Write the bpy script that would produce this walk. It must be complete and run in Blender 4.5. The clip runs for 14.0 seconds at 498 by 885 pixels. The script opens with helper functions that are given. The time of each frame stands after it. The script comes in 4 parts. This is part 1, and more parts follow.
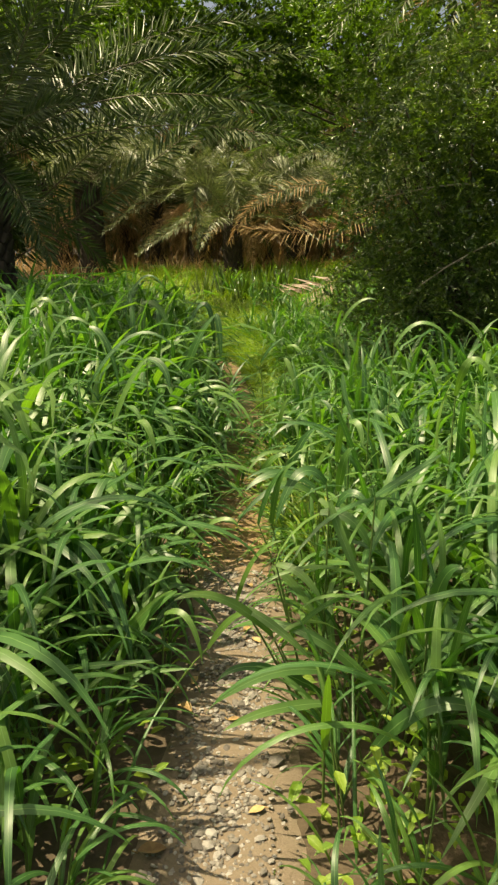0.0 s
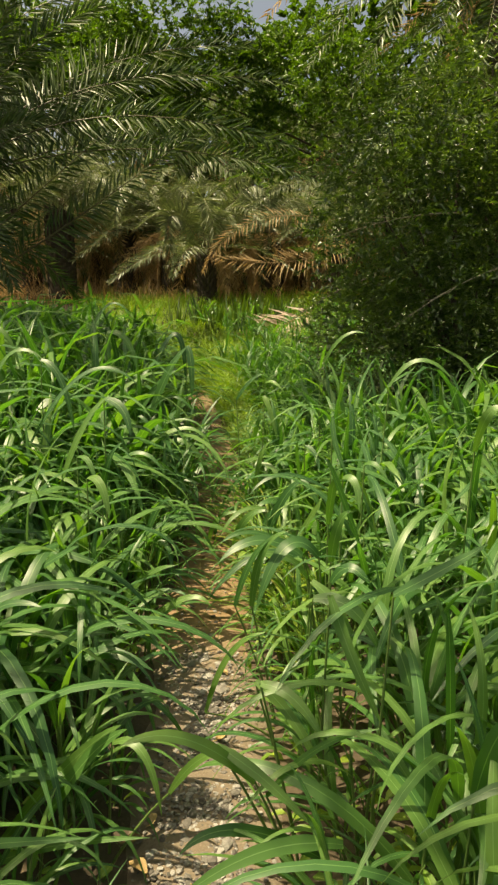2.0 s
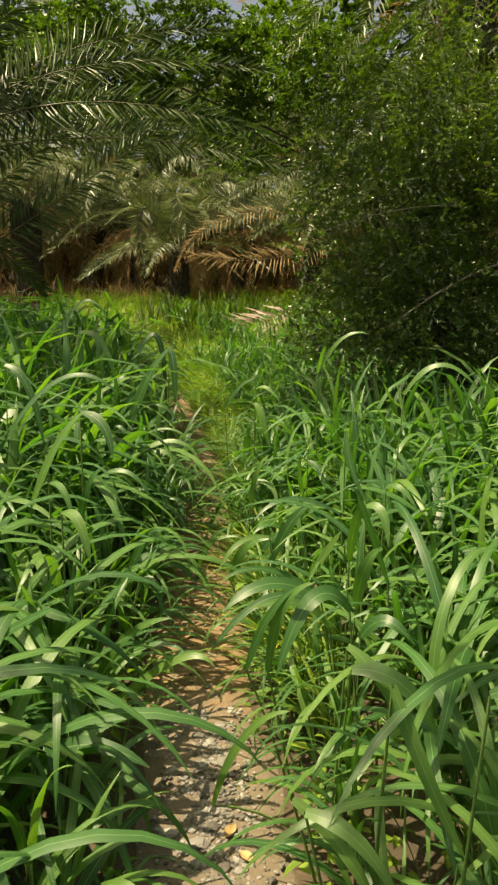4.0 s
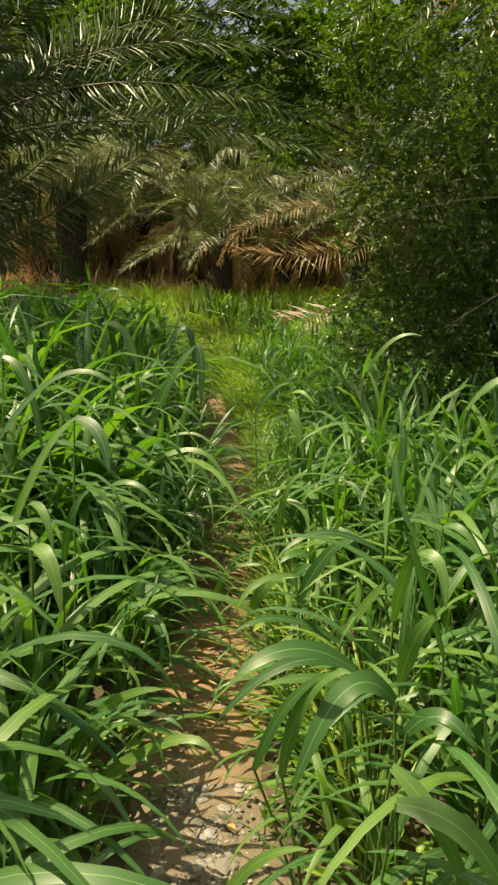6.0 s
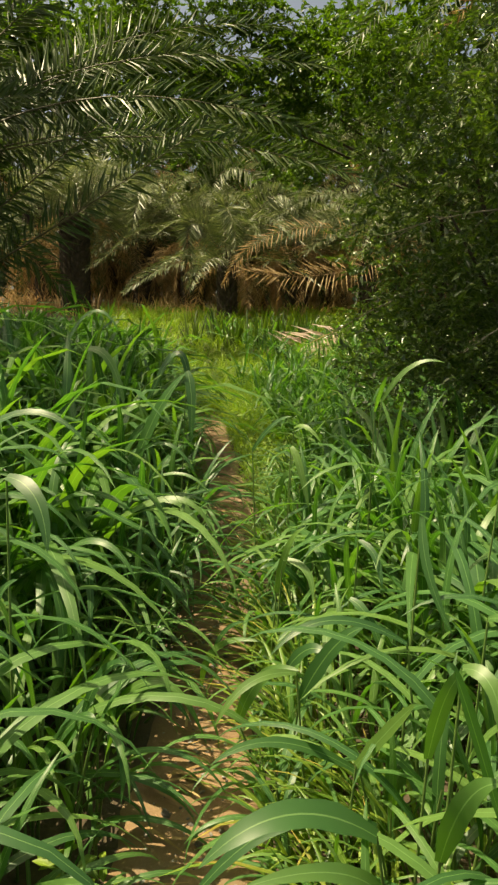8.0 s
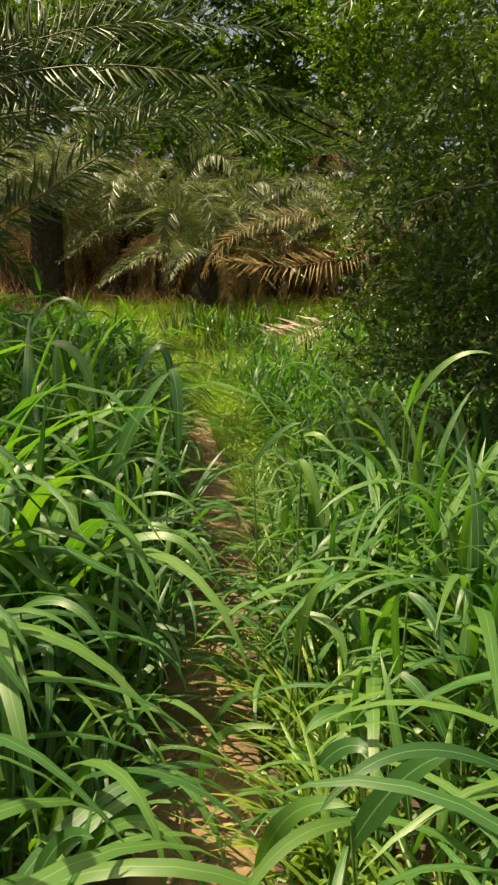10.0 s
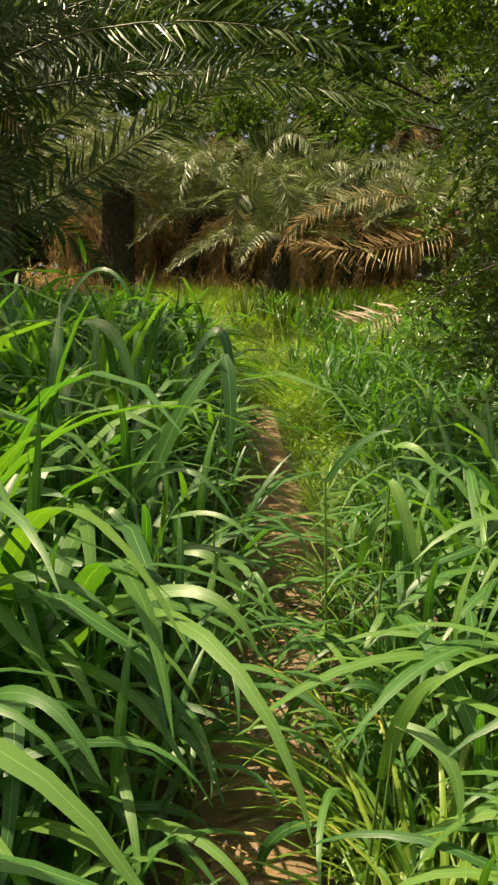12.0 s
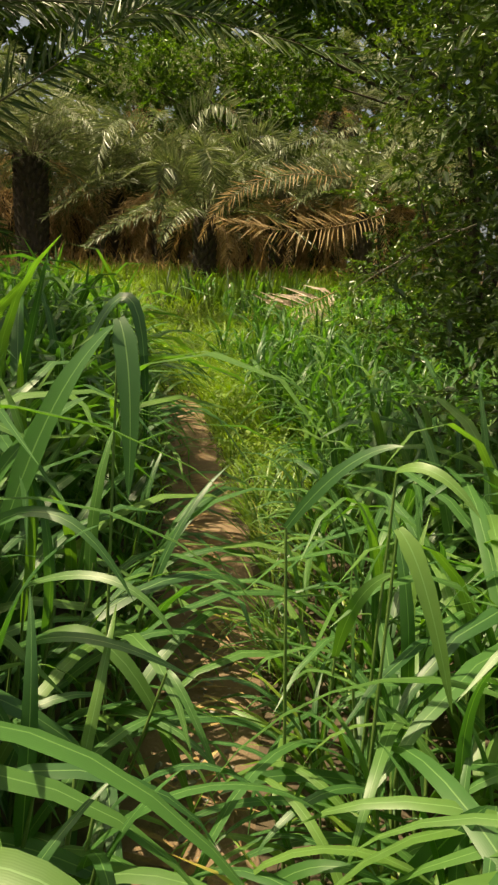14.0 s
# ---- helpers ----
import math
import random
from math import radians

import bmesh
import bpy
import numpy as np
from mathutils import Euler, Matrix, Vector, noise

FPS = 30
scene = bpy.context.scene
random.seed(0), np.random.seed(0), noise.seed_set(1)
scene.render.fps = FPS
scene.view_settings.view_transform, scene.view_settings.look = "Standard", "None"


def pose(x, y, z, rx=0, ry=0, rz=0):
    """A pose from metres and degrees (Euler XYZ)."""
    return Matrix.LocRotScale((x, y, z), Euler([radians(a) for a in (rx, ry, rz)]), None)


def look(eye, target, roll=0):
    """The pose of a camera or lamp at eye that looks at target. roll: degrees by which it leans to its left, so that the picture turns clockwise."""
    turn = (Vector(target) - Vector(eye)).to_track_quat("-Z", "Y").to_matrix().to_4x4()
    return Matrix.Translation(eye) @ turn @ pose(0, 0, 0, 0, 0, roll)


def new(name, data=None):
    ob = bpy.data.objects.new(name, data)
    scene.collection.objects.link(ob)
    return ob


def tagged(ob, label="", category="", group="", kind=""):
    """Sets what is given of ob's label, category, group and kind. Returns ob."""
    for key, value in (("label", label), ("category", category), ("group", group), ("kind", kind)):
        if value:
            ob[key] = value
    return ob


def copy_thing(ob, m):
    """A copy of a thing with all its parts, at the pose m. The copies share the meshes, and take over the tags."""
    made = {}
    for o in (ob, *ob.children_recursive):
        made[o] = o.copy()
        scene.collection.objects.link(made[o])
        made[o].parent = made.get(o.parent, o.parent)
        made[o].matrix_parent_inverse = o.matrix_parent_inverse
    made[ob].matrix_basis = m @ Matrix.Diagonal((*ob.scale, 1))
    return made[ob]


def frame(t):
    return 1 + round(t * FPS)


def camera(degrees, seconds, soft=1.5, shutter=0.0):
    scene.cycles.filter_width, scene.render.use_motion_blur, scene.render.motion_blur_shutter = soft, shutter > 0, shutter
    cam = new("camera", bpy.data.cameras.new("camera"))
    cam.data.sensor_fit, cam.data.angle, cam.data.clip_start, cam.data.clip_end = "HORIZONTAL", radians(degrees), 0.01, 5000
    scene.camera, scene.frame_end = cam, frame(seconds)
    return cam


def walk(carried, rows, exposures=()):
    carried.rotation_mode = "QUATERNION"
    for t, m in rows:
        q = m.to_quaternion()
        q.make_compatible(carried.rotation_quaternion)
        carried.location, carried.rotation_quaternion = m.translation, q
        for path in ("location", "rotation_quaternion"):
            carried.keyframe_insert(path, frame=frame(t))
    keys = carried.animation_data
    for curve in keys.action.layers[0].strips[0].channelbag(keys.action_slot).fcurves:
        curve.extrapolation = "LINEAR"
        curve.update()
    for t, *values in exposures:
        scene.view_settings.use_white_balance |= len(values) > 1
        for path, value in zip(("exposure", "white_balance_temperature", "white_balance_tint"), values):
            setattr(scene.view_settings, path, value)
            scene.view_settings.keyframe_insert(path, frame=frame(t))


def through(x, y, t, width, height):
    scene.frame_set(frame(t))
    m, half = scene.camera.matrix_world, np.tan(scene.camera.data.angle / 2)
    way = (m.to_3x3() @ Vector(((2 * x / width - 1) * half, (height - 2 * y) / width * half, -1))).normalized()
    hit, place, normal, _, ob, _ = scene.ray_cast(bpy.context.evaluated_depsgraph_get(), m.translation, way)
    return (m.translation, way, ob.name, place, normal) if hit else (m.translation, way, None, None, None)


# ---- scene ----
cam = camera(41.0, 14.0, soft=2.4)
PATH = [
    (0, look((0.014, -0.03, 1.47), (-0.017, 1.923, 1.042), -1.6)),
    (0.5, look((0.019, 0.144, 1.478), (-0.06, 2.105, 1.093), -1.8)),
    (1, look((0.013, 0.285, 1.479), (-0.003, 2.252, 1.118), -1.7)),
    (1.5, look((0.007, 0.4, 1.482), (-0.004, 2.372, 1.15), -1.4)),
    (2, look((-0.002, 0.511, 1.48), (0.051, 2.48, 1.135), -0.8)),
    (2.5, look((-0.048, 0.638, 1.478), (0.008, 2.598, 1.086), -0.7)),
    (3, look((-0.091, 0.794, 1.492), (0.02, 2.751, 1.092), -0.9)),
    (3.2, look((-0.115, 0.83, 1.500), (0.013, 2.788, 1.110), -1.2)),
    (5.3, look((-0.093, 1.255, 1.453), (0.028, 3.223, 1.119), 0.9)),
    (5.5, look((-0.084, 1.307, 1.451), (-0.025, 3.275, 1.099), 1.0)),
    (6, look((-0.047, 1.441, 1.476), (-0.02, 3.409, 1.119), 1.3)),
    (6.5, look((-0.002, 1.599, 1.494), (-0.03, 3.571, 1.162), 1.2)),
    (7, look((0.029, 1.709, 1.501), (0.003, 3.683, 1.181), 0.6)),
    (7.5, look((0.038, 1.81, 1.506), (0.015, 3.786, 1.199), 0.5)),
    (8, look((0.018, 1.941, 1.498), (0.02, 3.919, 1.201), 0.9)),
    (8.2, look((0.015, 1.996, 1.499), (0.039, 3.974, 1.199), 1.0)),
    (10.3, look((-0.091, 2.64, 1.481), (-0.03, 4.614, 1.166), 0.2)),
    (10.5, look((-0.104, 2.688, 1.478), (-0.059, 4.662, 1.162), 0.2)),
    (11, look((-0.097, 2.847, 1.458), (-0.1, 4.818, 1.118), 0.1)),
    (11.5, look((-0.078, 3.014, 1.461), (-0.169, 4.979, 1.099), 0.3)),
    (12, look((-0.058, 3.215, 1.448), (-0.199, 5.179, 1.098), 1.0)),
    (12.5, look((-0.06, 3.455, 1.418), (-0.166, 5.427, 1.100), 1.1)),
    (13, look((-0.061, 3.68, 1.392), (-0.116, 5.657, 1.09), 1.2)),
    (13.5, look((-0.075, 3.899, 1.369), (-0.049, 5.868, 1.023), 1.7)),
    (14, look((-0.089, 4.077, 1.36), (-0.009, 6.038, 0.979), 2.0)),
]
walk(cam, PATH, [(0.0, 0.72, 9000, 4), (3.0, 0.70, 9000, 4), (5.5, 0.66, 9000, 4), (8.0, 0.66, 9000, 4), (11.0, 0.76, 9000, 4), (12.5, 0.78, 9000, 4), (14.0, 0.68, 9000, 4)])

# ---------------------------------------------------------------- light
SUN_AZ = radians(-90)        # square from the west side of the path
SUN_EL = radians(67)
world = bpy.data.worlds.new("sky_world")
scene.world = world
world.use_nodes = True
wn, wl = world.node_tree.nodes, world.node_tree.links
sky = wn.new("ShaderNodeTexSky")
sky.sky_type = "NISHITA"
sky.sun_disc = False
sky.dust_density = 6.0
sky.air_density = 0.8
sky.sun_elevation = SUN_EL
sky.sun_rotation = SUN_AZ
wn["Background"].inputs["Strength"].default_value = 0.11
wl.new(sky.outputs[0], wn["Background"].inputs["Color"])
sun = new("sun", bpy.data.lights.new("sun", "SUN"))
sun.data.energy = 5.0
sun.data.angle = radians(0.55)
sun.data.color = (1.0, 0.93, 0.80)
SUN_DIR = Vector((math.sin(SUN_AZ) * math.cos(SUN_EL), math.cos(SUN_AZ) * math.cos(SUN_EL), math.sin(SUN_EL)))
sun.matrix_world = look(SUN_DIR * 40, (0, 0, 0))

rng = random.Random(7)


def uni(a, b):
    return rng.uniform(a, b)


# ---------------------------------------------------------------- materials
class Nodes:
    """A small builder of node materials."""

    def __init__(self, name):
        self.mat = bpy.data.materials.new(name)
        self.mat.use_nodes = True
        self.n, self.l = self.mat.node_tree.nodes, self.mat.node_tree.links
        self.bsdf = self.n["Principled BSDF"]
        self.out = self.n["Material Output"]

    def add(self, kind, **values):
        node = self.n.new(kind)
        for key, value in values.items():
            node.inputs[key].default_value = value
        return node

    def link(self, a, b):
        self.l.new(a, b)

    def noise(self, scale, detail=4.0, rough=0.55, coord="Object", dist=0.0):
        tc = self.n.new("ShaderNodeTexCoord")
        nz = self.add("ShaderNodeTexNoise", Scale=scale, Detail=detail, Roughness=rough, Distortion=dist)
        self.link(tc.outputs[coord], nz.inputs["Vector"])
        return nz.outputs["Fac"]

    def ramp(self, fac, stops):
        r = self.n.new("ShaderNodeValToRGB")
        els = r.color_ramp.elements
        while len(els) < len(stops):
            els.new(0.5)
        for el, (pos, col) in zip(els, stops):
            el.position, el.color = pos, (*col, 1)
        self.link(fac, r.inputs["Fac"])
        return r.outputs["Color"]

    def mix(self, fac, a, b, mode="MIX"):
        m = self.n.new("ShaderNodeMix")
        m.data_type, m.blend_type = "RGBA", mode
        for sock, value in ((m.inputs[0], fac), (m.inputs[6], a), (m.inputs[7], b)):
            if hasattr(value, "is_linked"):
                self.link(value, sock)
            elif isinstance(value, (int, float)):
                sock.default_value = value
            else:
                sock.default_value = (*value, 1)
        return m.outputs[2]

    def math(self, op, a, b=0.0):
        m = self.n.new("ShaderNodeMath")
        m.operation = op
        for sock, value in zip(m.inputs, (a, b)):
            if hasattr(value, "is_linked"):
                self.link(value, sock)
            else:
                sock.default_value = value
        return m.outputs[0]

    def bump(self, height, strength, distance):
        b = self.add("ShaderNodeBump", Strength=strength, Distance=distance)
        self.link(height, b.inputs["Height"])
        self.link(b.outputs["Normal"], self.bsdf.inputs["Normal"])
        return b.outputs["Normal"]


def leaf_material(name, dark, mid, light, rib, through, rough=0.38, veins=60.0, dry=0.0, spec=0.5, share=0.35):
    """Living leaf: colour that varies from leaf to leaf, a paler midrib, fine veins, light passing through."""
    k = Nodes(name)
    oi, geo = k.n.new("ShaderNodeObjectInfo"), k.n.new("ShaderNodeNewGeometry")
    rnd = k.math("FRACT", k.math("ADD", oi.outputs["Random"], geo.outputs["Random Per Island"]))
    col = k.ramp(rnd, [(0.0, dark), (0.5, mid), (1.0, light)])
    patch = k.noise(9.0, 3.0)
    col = k.mix(k.math("MULTIPLY", patch, 0.55), col, dark)
    uv = k.n.new("ShaderNodeUVMap")
    sep = k.n.new("ShaderNodeSeparateXYZ")
    k.link(uv.outputs[0], sep.inputs[0])
    off = k.math("ABSOLUTE", k.math("SUBTRACT", sep.outputs["X"], 0.5))
    ribm = k.math("LESS_THAN", off, 0.03)
    col = k.mix(k.math("MULTIPLY", ribm, 0.75), col, rib)
    if dry:
        # dried and yellowed towards the tip on some leaves
        tip = k.math("MULTIPLY", k.math("SMOOTH_MIN", k.math("MULTIPLY", k.math("SUBTRACT", sep.outputs["Y"], 0.72), 4.0), 1.0), k.math("GREATER_THAN", rnd, 1 - dry))
        tip = k.math("MAXIMUM", tip, 0.0)
        col = k.mix(tip, col, (0.42, 0.30, 0.08))
    k.link(col, k.bsdf.inputs["Base Color"])
    k.bsdf.inputs["Roughness"].default_value = rough
    k.bsdf.inputs["Specular IOR Level"].default_value = spec
    wave = k.math("SINE", k.math("MULTIPLY", sep.outputs["X"], veins))
    normal = k.bump(wave, 0.05, 0.0006)
    tr = k.add("ShaderNodeBsdfTranslucent")
    k.link(k.mix(1.0, col, through, "MULTIPLY"), tr.inputs["Color"])
    k.link(normal, tr.inputs["Normal"])
    ms = k.add("ShaderNodeMixShader", Fac=share)
    k.link(k.bsdf.outputs[0], ms.inputs[1])
    k.link(tr.outputs[0], ms.inputs[2])
    k.link(ms.outputs[0], k.out.inputs["Surface"])
    return k.mat


def plain_material(name, stops, scale, rough=0.8, bump=0.4, fine=120.0, depth=0.01, per_object=0.0):
    """Stone, bark, soil or dry matter: two scales of mottling and relief."""
    k = Nodes(name)
    a, b = k.noise(scale, 5.0, 0.6), k.noise(fine, 3.0, 0.6)
    f = k.math("ADD", k.math("MULTIPLY", a, 0.7), k.math("MULTIPLY", b, 0.3))
    if per_object:
        oi, geo = k.n.new("ShaderNodeObjectInfo"), k.n.new("ShaderNodeNewGeometry")
        r = k.math("FRACT", k.math("ADD", oi.outputs["Random"], geo.outputs["Random Per Island"]))
        f = k.math("ADD", f, k.math("MULTIPLY", k.math("SUBTRACT", r, 0.5), per_object))
    k.link(k.ramp(f, stops), k.bsdf.inputs["Base Color"])
    k.bsdf.inputs["Roughness"].default_value = rough
    k.bump(f, bump, depth)
    return k.mat


M_GRASS = leaf_material("grass_leaf", (0.036, 0.112, 0.034), (0.070, 0.184, 0.044), (0.158, 0.280, 0.062), (0.18, 0.33, 0.12),
                        (1.5, 1.8, 0.5), rough=0.42, veins=90, dry=0.0, spec=0.55, share=0.38)
M_FINE = leaf_material("fine_grass_leaf", (0.085, 0.185, 0.028), (0.145, 0.26, 0.038), (0.25, 0.34, 0.055), (0.34, 0.42, 0.14),
                       (1.4, 1.5, 0.6), rough=0.4, veins=40, dry=0.2)
M_HERB = leaf_material("herb_leaf", (0.10, 0.20, 0.025), (0.18, 0.30, 0.036), (0.29, 0.39, 0.055), (0.3, 0.42, 0.12),
                       (1.5, 1.6, 0.5), rough=0.5, veins=30)
M_CULM = plain_material("grass_stem", [(0.3, (0.06, 0.13, 0.025)), (0.7, (0.14, 0.22, 0.06))], 20, rough=0.5, bump=0.2)
M_SHRUB = leaf_material("shrub_leaf", (0.034, 0.072, 0.017), (0.062, 0.120, 0.024), (0.155, 0.235, 0.040), (0.12, 0.18, 0.06),
                        (1.4, 1.5, 0.5), rough=0.30, veins=14, spec=0.8)
M_TREE = leaf_material("tree_leaf", (0.040, 0.095, 0.014), (0.060, 0.128, 0.016), (0.108, 0.192, 0.024), (0.13, 0.20, 0.06),
                       (1.5, 1.6, 0.5), rough=0.4, veins=14, share=0.36)
M_PALM = leaf_material("palm_leaflet", (0.036, 0.076, 0.018), (0.062, 0.112, 0.027), (0.120, 0.165, 0.046), (0.16, 0.18, 0.09),
                       (1.2, 1.3, 0.6), rough=0.42, veins=14, spec=0.4, share=0.25)
# Grey-green, and lighter than M_PALM to put far sunlight into the colour.
M_PALMLIT = leaf_material("far_lit_palm_leaflet", (0.088, 0.124, 0.050), (0.150, 0.188, 0.086), (0.270, 0.295, 0.155), (0.2, 0.22, 0.13),
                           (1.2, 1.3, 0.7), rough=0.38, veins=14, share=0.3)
M_PALMDRY = leaf_material("dry_palm_leaflet", (0.32, 0.21, 0.10), (0.50, 0.36, 0.19), (0.66, 0.53, 0.34), (0.5, 0.4, 0.25),
                          (1.2, 1.05, 0.75), rough=0.6, veins=14, spec=0.25, share=0.4)
M_PALEDRY = leaf_material("bleached_palm_leaflet", (0.44, 0.33, 0.26), (0.58, 0.47, 0.39), (0.72, 0.62, 0.53), (0.6, 0.5, 0.42),
                          (1.1, 1.0, 0.9), rough=0.6, veins=14, spec=0.3, share=0.2)
M_RACHIS = plain_material("palm_rachis", [(0.3, (0.06, 0.06, 0.025)), (0.7, (0.14, 0.12, 0.055))], 8, rough=0.5, bump=0.2)
M_RACHDRY = plain_material("dry_palm_rachis", [(0.3, (0.22, 0.12, 0.05)), (0.7, (0.40, 0.26, 0.13))], 8, rough=0.7, bump=0.2)
M_BARK = plain_material("bark", [(0.3, (0.035, 0.028, 0.02)), (0.55, (0.075, 0.058, 0.042)), (0.8, (0.13, 0.105, 0.08))], 7, rough=0.9,
                        bump=0.8, fine=60, depth=0.02)
M_TWIG = plain_material("pale_twig", [(0.3, (0.16, 0.13, 0.09)), (0.7, (0.32, 0.28, 0.21))], 14, rough=0.8, bump=0.3)
M_STONE = plain_material("gravel_stone", [(0.2, (0.085, 0.075, 0.064)), (0.5, (0.165, 0.15, 0.13)), (0.8, (0.30, 0.285, 0.26))], 14,
                         rough=0.75, bump=0.3, fine=160, depth=0.004, per_object=0.75)
M_LITTER = plain_material("dry_leaf", [(0.25, (0.15, 0.085, 0.035)), (0.5, (0.30, 0.19, 0.075)), (0.8, (0.46, 0.34, 0.16))], 18, rough=0.7,
                          bump=0.3, fine=110, depth=0.003, per_object=0.4)
M_SOIL = plain_material("dark_soil", [(0.25, (0.035, 0.026, 0.017)), (0.5, (0.075, 0.055, 0.034)), (0.8, (0.14, 0.10, 0.06))], 3.0,
                        rough=0.95, bump=0.7, fine=70, depth=0.02)
M_PETAL = plain_material("white_petal", [(0.2, (0.7, 0.68, 0.62)), (0.8, (0.85, 0.84, 0.8))], 30, rough=0.6, bump=0.1)


def path_material():
    """Trodden earth: grey grit at one end, ochre clay further on, brown dust beyond, with damp stains."""
    k = Nodes("trodden_earth")
    geo = k.n.new("ShaderNodeNewGeometry")
    sep = k.n.new("ShaderNodeSeparateXYZ")
    k.link(geo.outputs["Position"], sep.inputs[0])
    wob = k.math("MULTIPLY", k.math("SUBTRACT", k.noise(3.2, 4.0), 0.5), 1.1)
    y = k.math("ADD", sep.outputs["Y"], wob)
    yy = k.math("DIVIDE", y, 16.0)
    col = k.ramp(yy, [(0.0, (0.13, 0.108, 0.083)), (0.205, (0.16, 0.128, 0.092)), (0.225, (0.27, 0.160, 0.072)), (0.31, (0.235, 0.138, 0.065)),
                      (0.36, (0.17, 0.108, 0.062)), (0.48, (0.23, 0.145, 0.080)), (0.72, (0.28, 0.185, 0.105)), (1.0, (0.28, 0.20, 0.11))])
    mott = k.noise(16.0, 6.0, 0.65)
    fine = k.noise(140.0, 3.0, 0.6)
    col = k.mix(k.math("MULTIPLY", mott, 0.6), col, (0.12, 0.078, 0.045))
    col = k.mix(k.math("MULTIPLY", fine, 0.25), col, (0.38, 0.31, 0.22))
    k.link(col, k.bsdf.inputs["Base Color"])
    k.bsdf.inputs["Roughness"].default_value = 0.9
    k.bump(k.math("ADD", mott, k.math("MULTIPLY", fine, 0.4)), 0.6, 0.015)
    return k.mat


M_PATH = path_material()


# ---------------------------------------------------------------- mesh helpers
class Geo:
    """Gathers templates (vertices, quads or triangles, one uv a vertex) into one mesh."""

    def __init__(self):
        self.v, self.f, self.u, self.count = [], [], [], 0

    def add(self, tpl, m=None):
        v, f, u = tpl
        if m is not None:
            a = np.array(m)
            v = v @ a[:3, :3].T + a[:3, 3]
        self.v.append(v)
        self.f.append(f + self.count)
        self.u.append(u)
        self.count += len(v)

    def mesh(self, name, material, smooth=True):
        me = bpy.data.meshes.new(name)
        verts = np.concatenate(self.v)
        faces = [row for block in self.f for row in block.tolist()]
        me.from_pydata(verts.tolist(), [], faces)
        uv = np.concatenate(self.u)
        idx = np.empty(len(me.loops), dtype=np.int32)
        me.loops.foreach_get("vertex_index", idx)
        me.uv_layers.new(name="UVMap").data.foreach_set("uv", uv[idx].astype(np.float32).ravel())
        if smooth:
            me.polygons.foreach_set("use_smooth", np.ones(len(me.polygons), dtype=bool))
        me.materials.append(material)
        me.update()
        return me


def part(name, me, parent, label="", m=None):
    ob = new(name, me)
    ob.parent = parent
    if m is not None:
        ob.matrix_basis = m
    return tagged(ob, label)


def blade(length, width, a0, a1, power=1.4, segs=9, fold=0.22, twist=0.0, side=0.0, wave=0.0):
    """A strap leaf from the origin that sets out a0 degrees off the upright towards +x and ends a1 degrees off it.
    The midrib lies lower than the two margins."""
    v, u = [], []
    p = Vector((0, 0, 0))
    step = length / segs
    for i in range(segs + 1):
        s = i / segs
        ang = radians(a0 + (a1 - a0) * s ** power)
        way = Vector((math.sin(ang), side * s, math.cos(ang))).normalized()
        w = width * 0.5 * min(1.0, 0.45 + 3.2 * s) * max(0.0, 1 - s ** 2.6) ** 0.85
        tw = radians(twist * s)
        across = Vector((0, 1, 0)) * math.cos(tw) + way.cross(Vector((0, 1, 0))) * math.sin(tw)
        up = way.cross(across)
        lift = w * fold * 2
        ripple = math.sin(s * 17.0) * wave * w
        if i == segs:
            v += [p, p, p]
        else:
            v += [p + across * w - up * (lift + ripple), p, p - across * w - up * (lift - ripple)]
        u += [(0.0, s), (0.5, s), (1.0, s)]
        p = p + way * step
    f = []
    for i in range(segs):
        a = 3 * i
        f += [(a, a + 1, a + 4, a + 3), (a + 1, a + 2, a + 5, a + 4)]
    return np.array([tuple(q) for q in v]), np.array(f), np.array(u)


def tube(points, radii, sides=6):
    """A tapering round stem along points."""
    v, u, f = [], [], []
    pts = [Vector(p) for p in points]
    for i, p in enumerate(pts):
        d = (pts[min(i + 1, len(pts) - 1)] - pts[max(i - 1, 0)]).normalized()
        a = d.orthogonal().normalized()
        b = d.cross(a)
        for k in range(sides):
            t = 2 * math.pi * k / sides
            v.append(tuple(p + (a * math.cos(t) + b * math.sin(t)) * radii[i]))
            u.append((k / sides, i / max(1, len(pts) - 1)))
    for i in range(len(pts) - 1):
        for k in range(sides):
            n = (k + 1) % sides
            f.append((i * sides + k, i * sides + n, (i + 1) * sides + n, (i + 1) * sides + k))
    return np.array(v), np.array(f), np.array(u)


def small_leaf(length, width, fold=0.25):
    """A pointed oval leaf along +x with a folded middle and a drooping tip."""
    xs = (0.0, 0.3, 0.65, 1.0)
    ws = (0.08, 0.95, 0.8, 0.0)
    v, u, f = [], [], []
    for x, w in zip(xs, ws):
        z = -0.25 * length * x * x
        v += [(x * length, w * width / 2, z + w * width * fold), (x * length, 0, z), (x * length, -w * width / 2, z + w * width * fold)]
        u += [(0, x), (0.5, x), (1, x)]
    for i in range(3):
        a = 3 * i
        f += [(a, a + 3, a + 4, a + 1), (a + 1, a + 4, a + 5, a + 2)]
    return np.array(v), np.array(f), np.array(u)


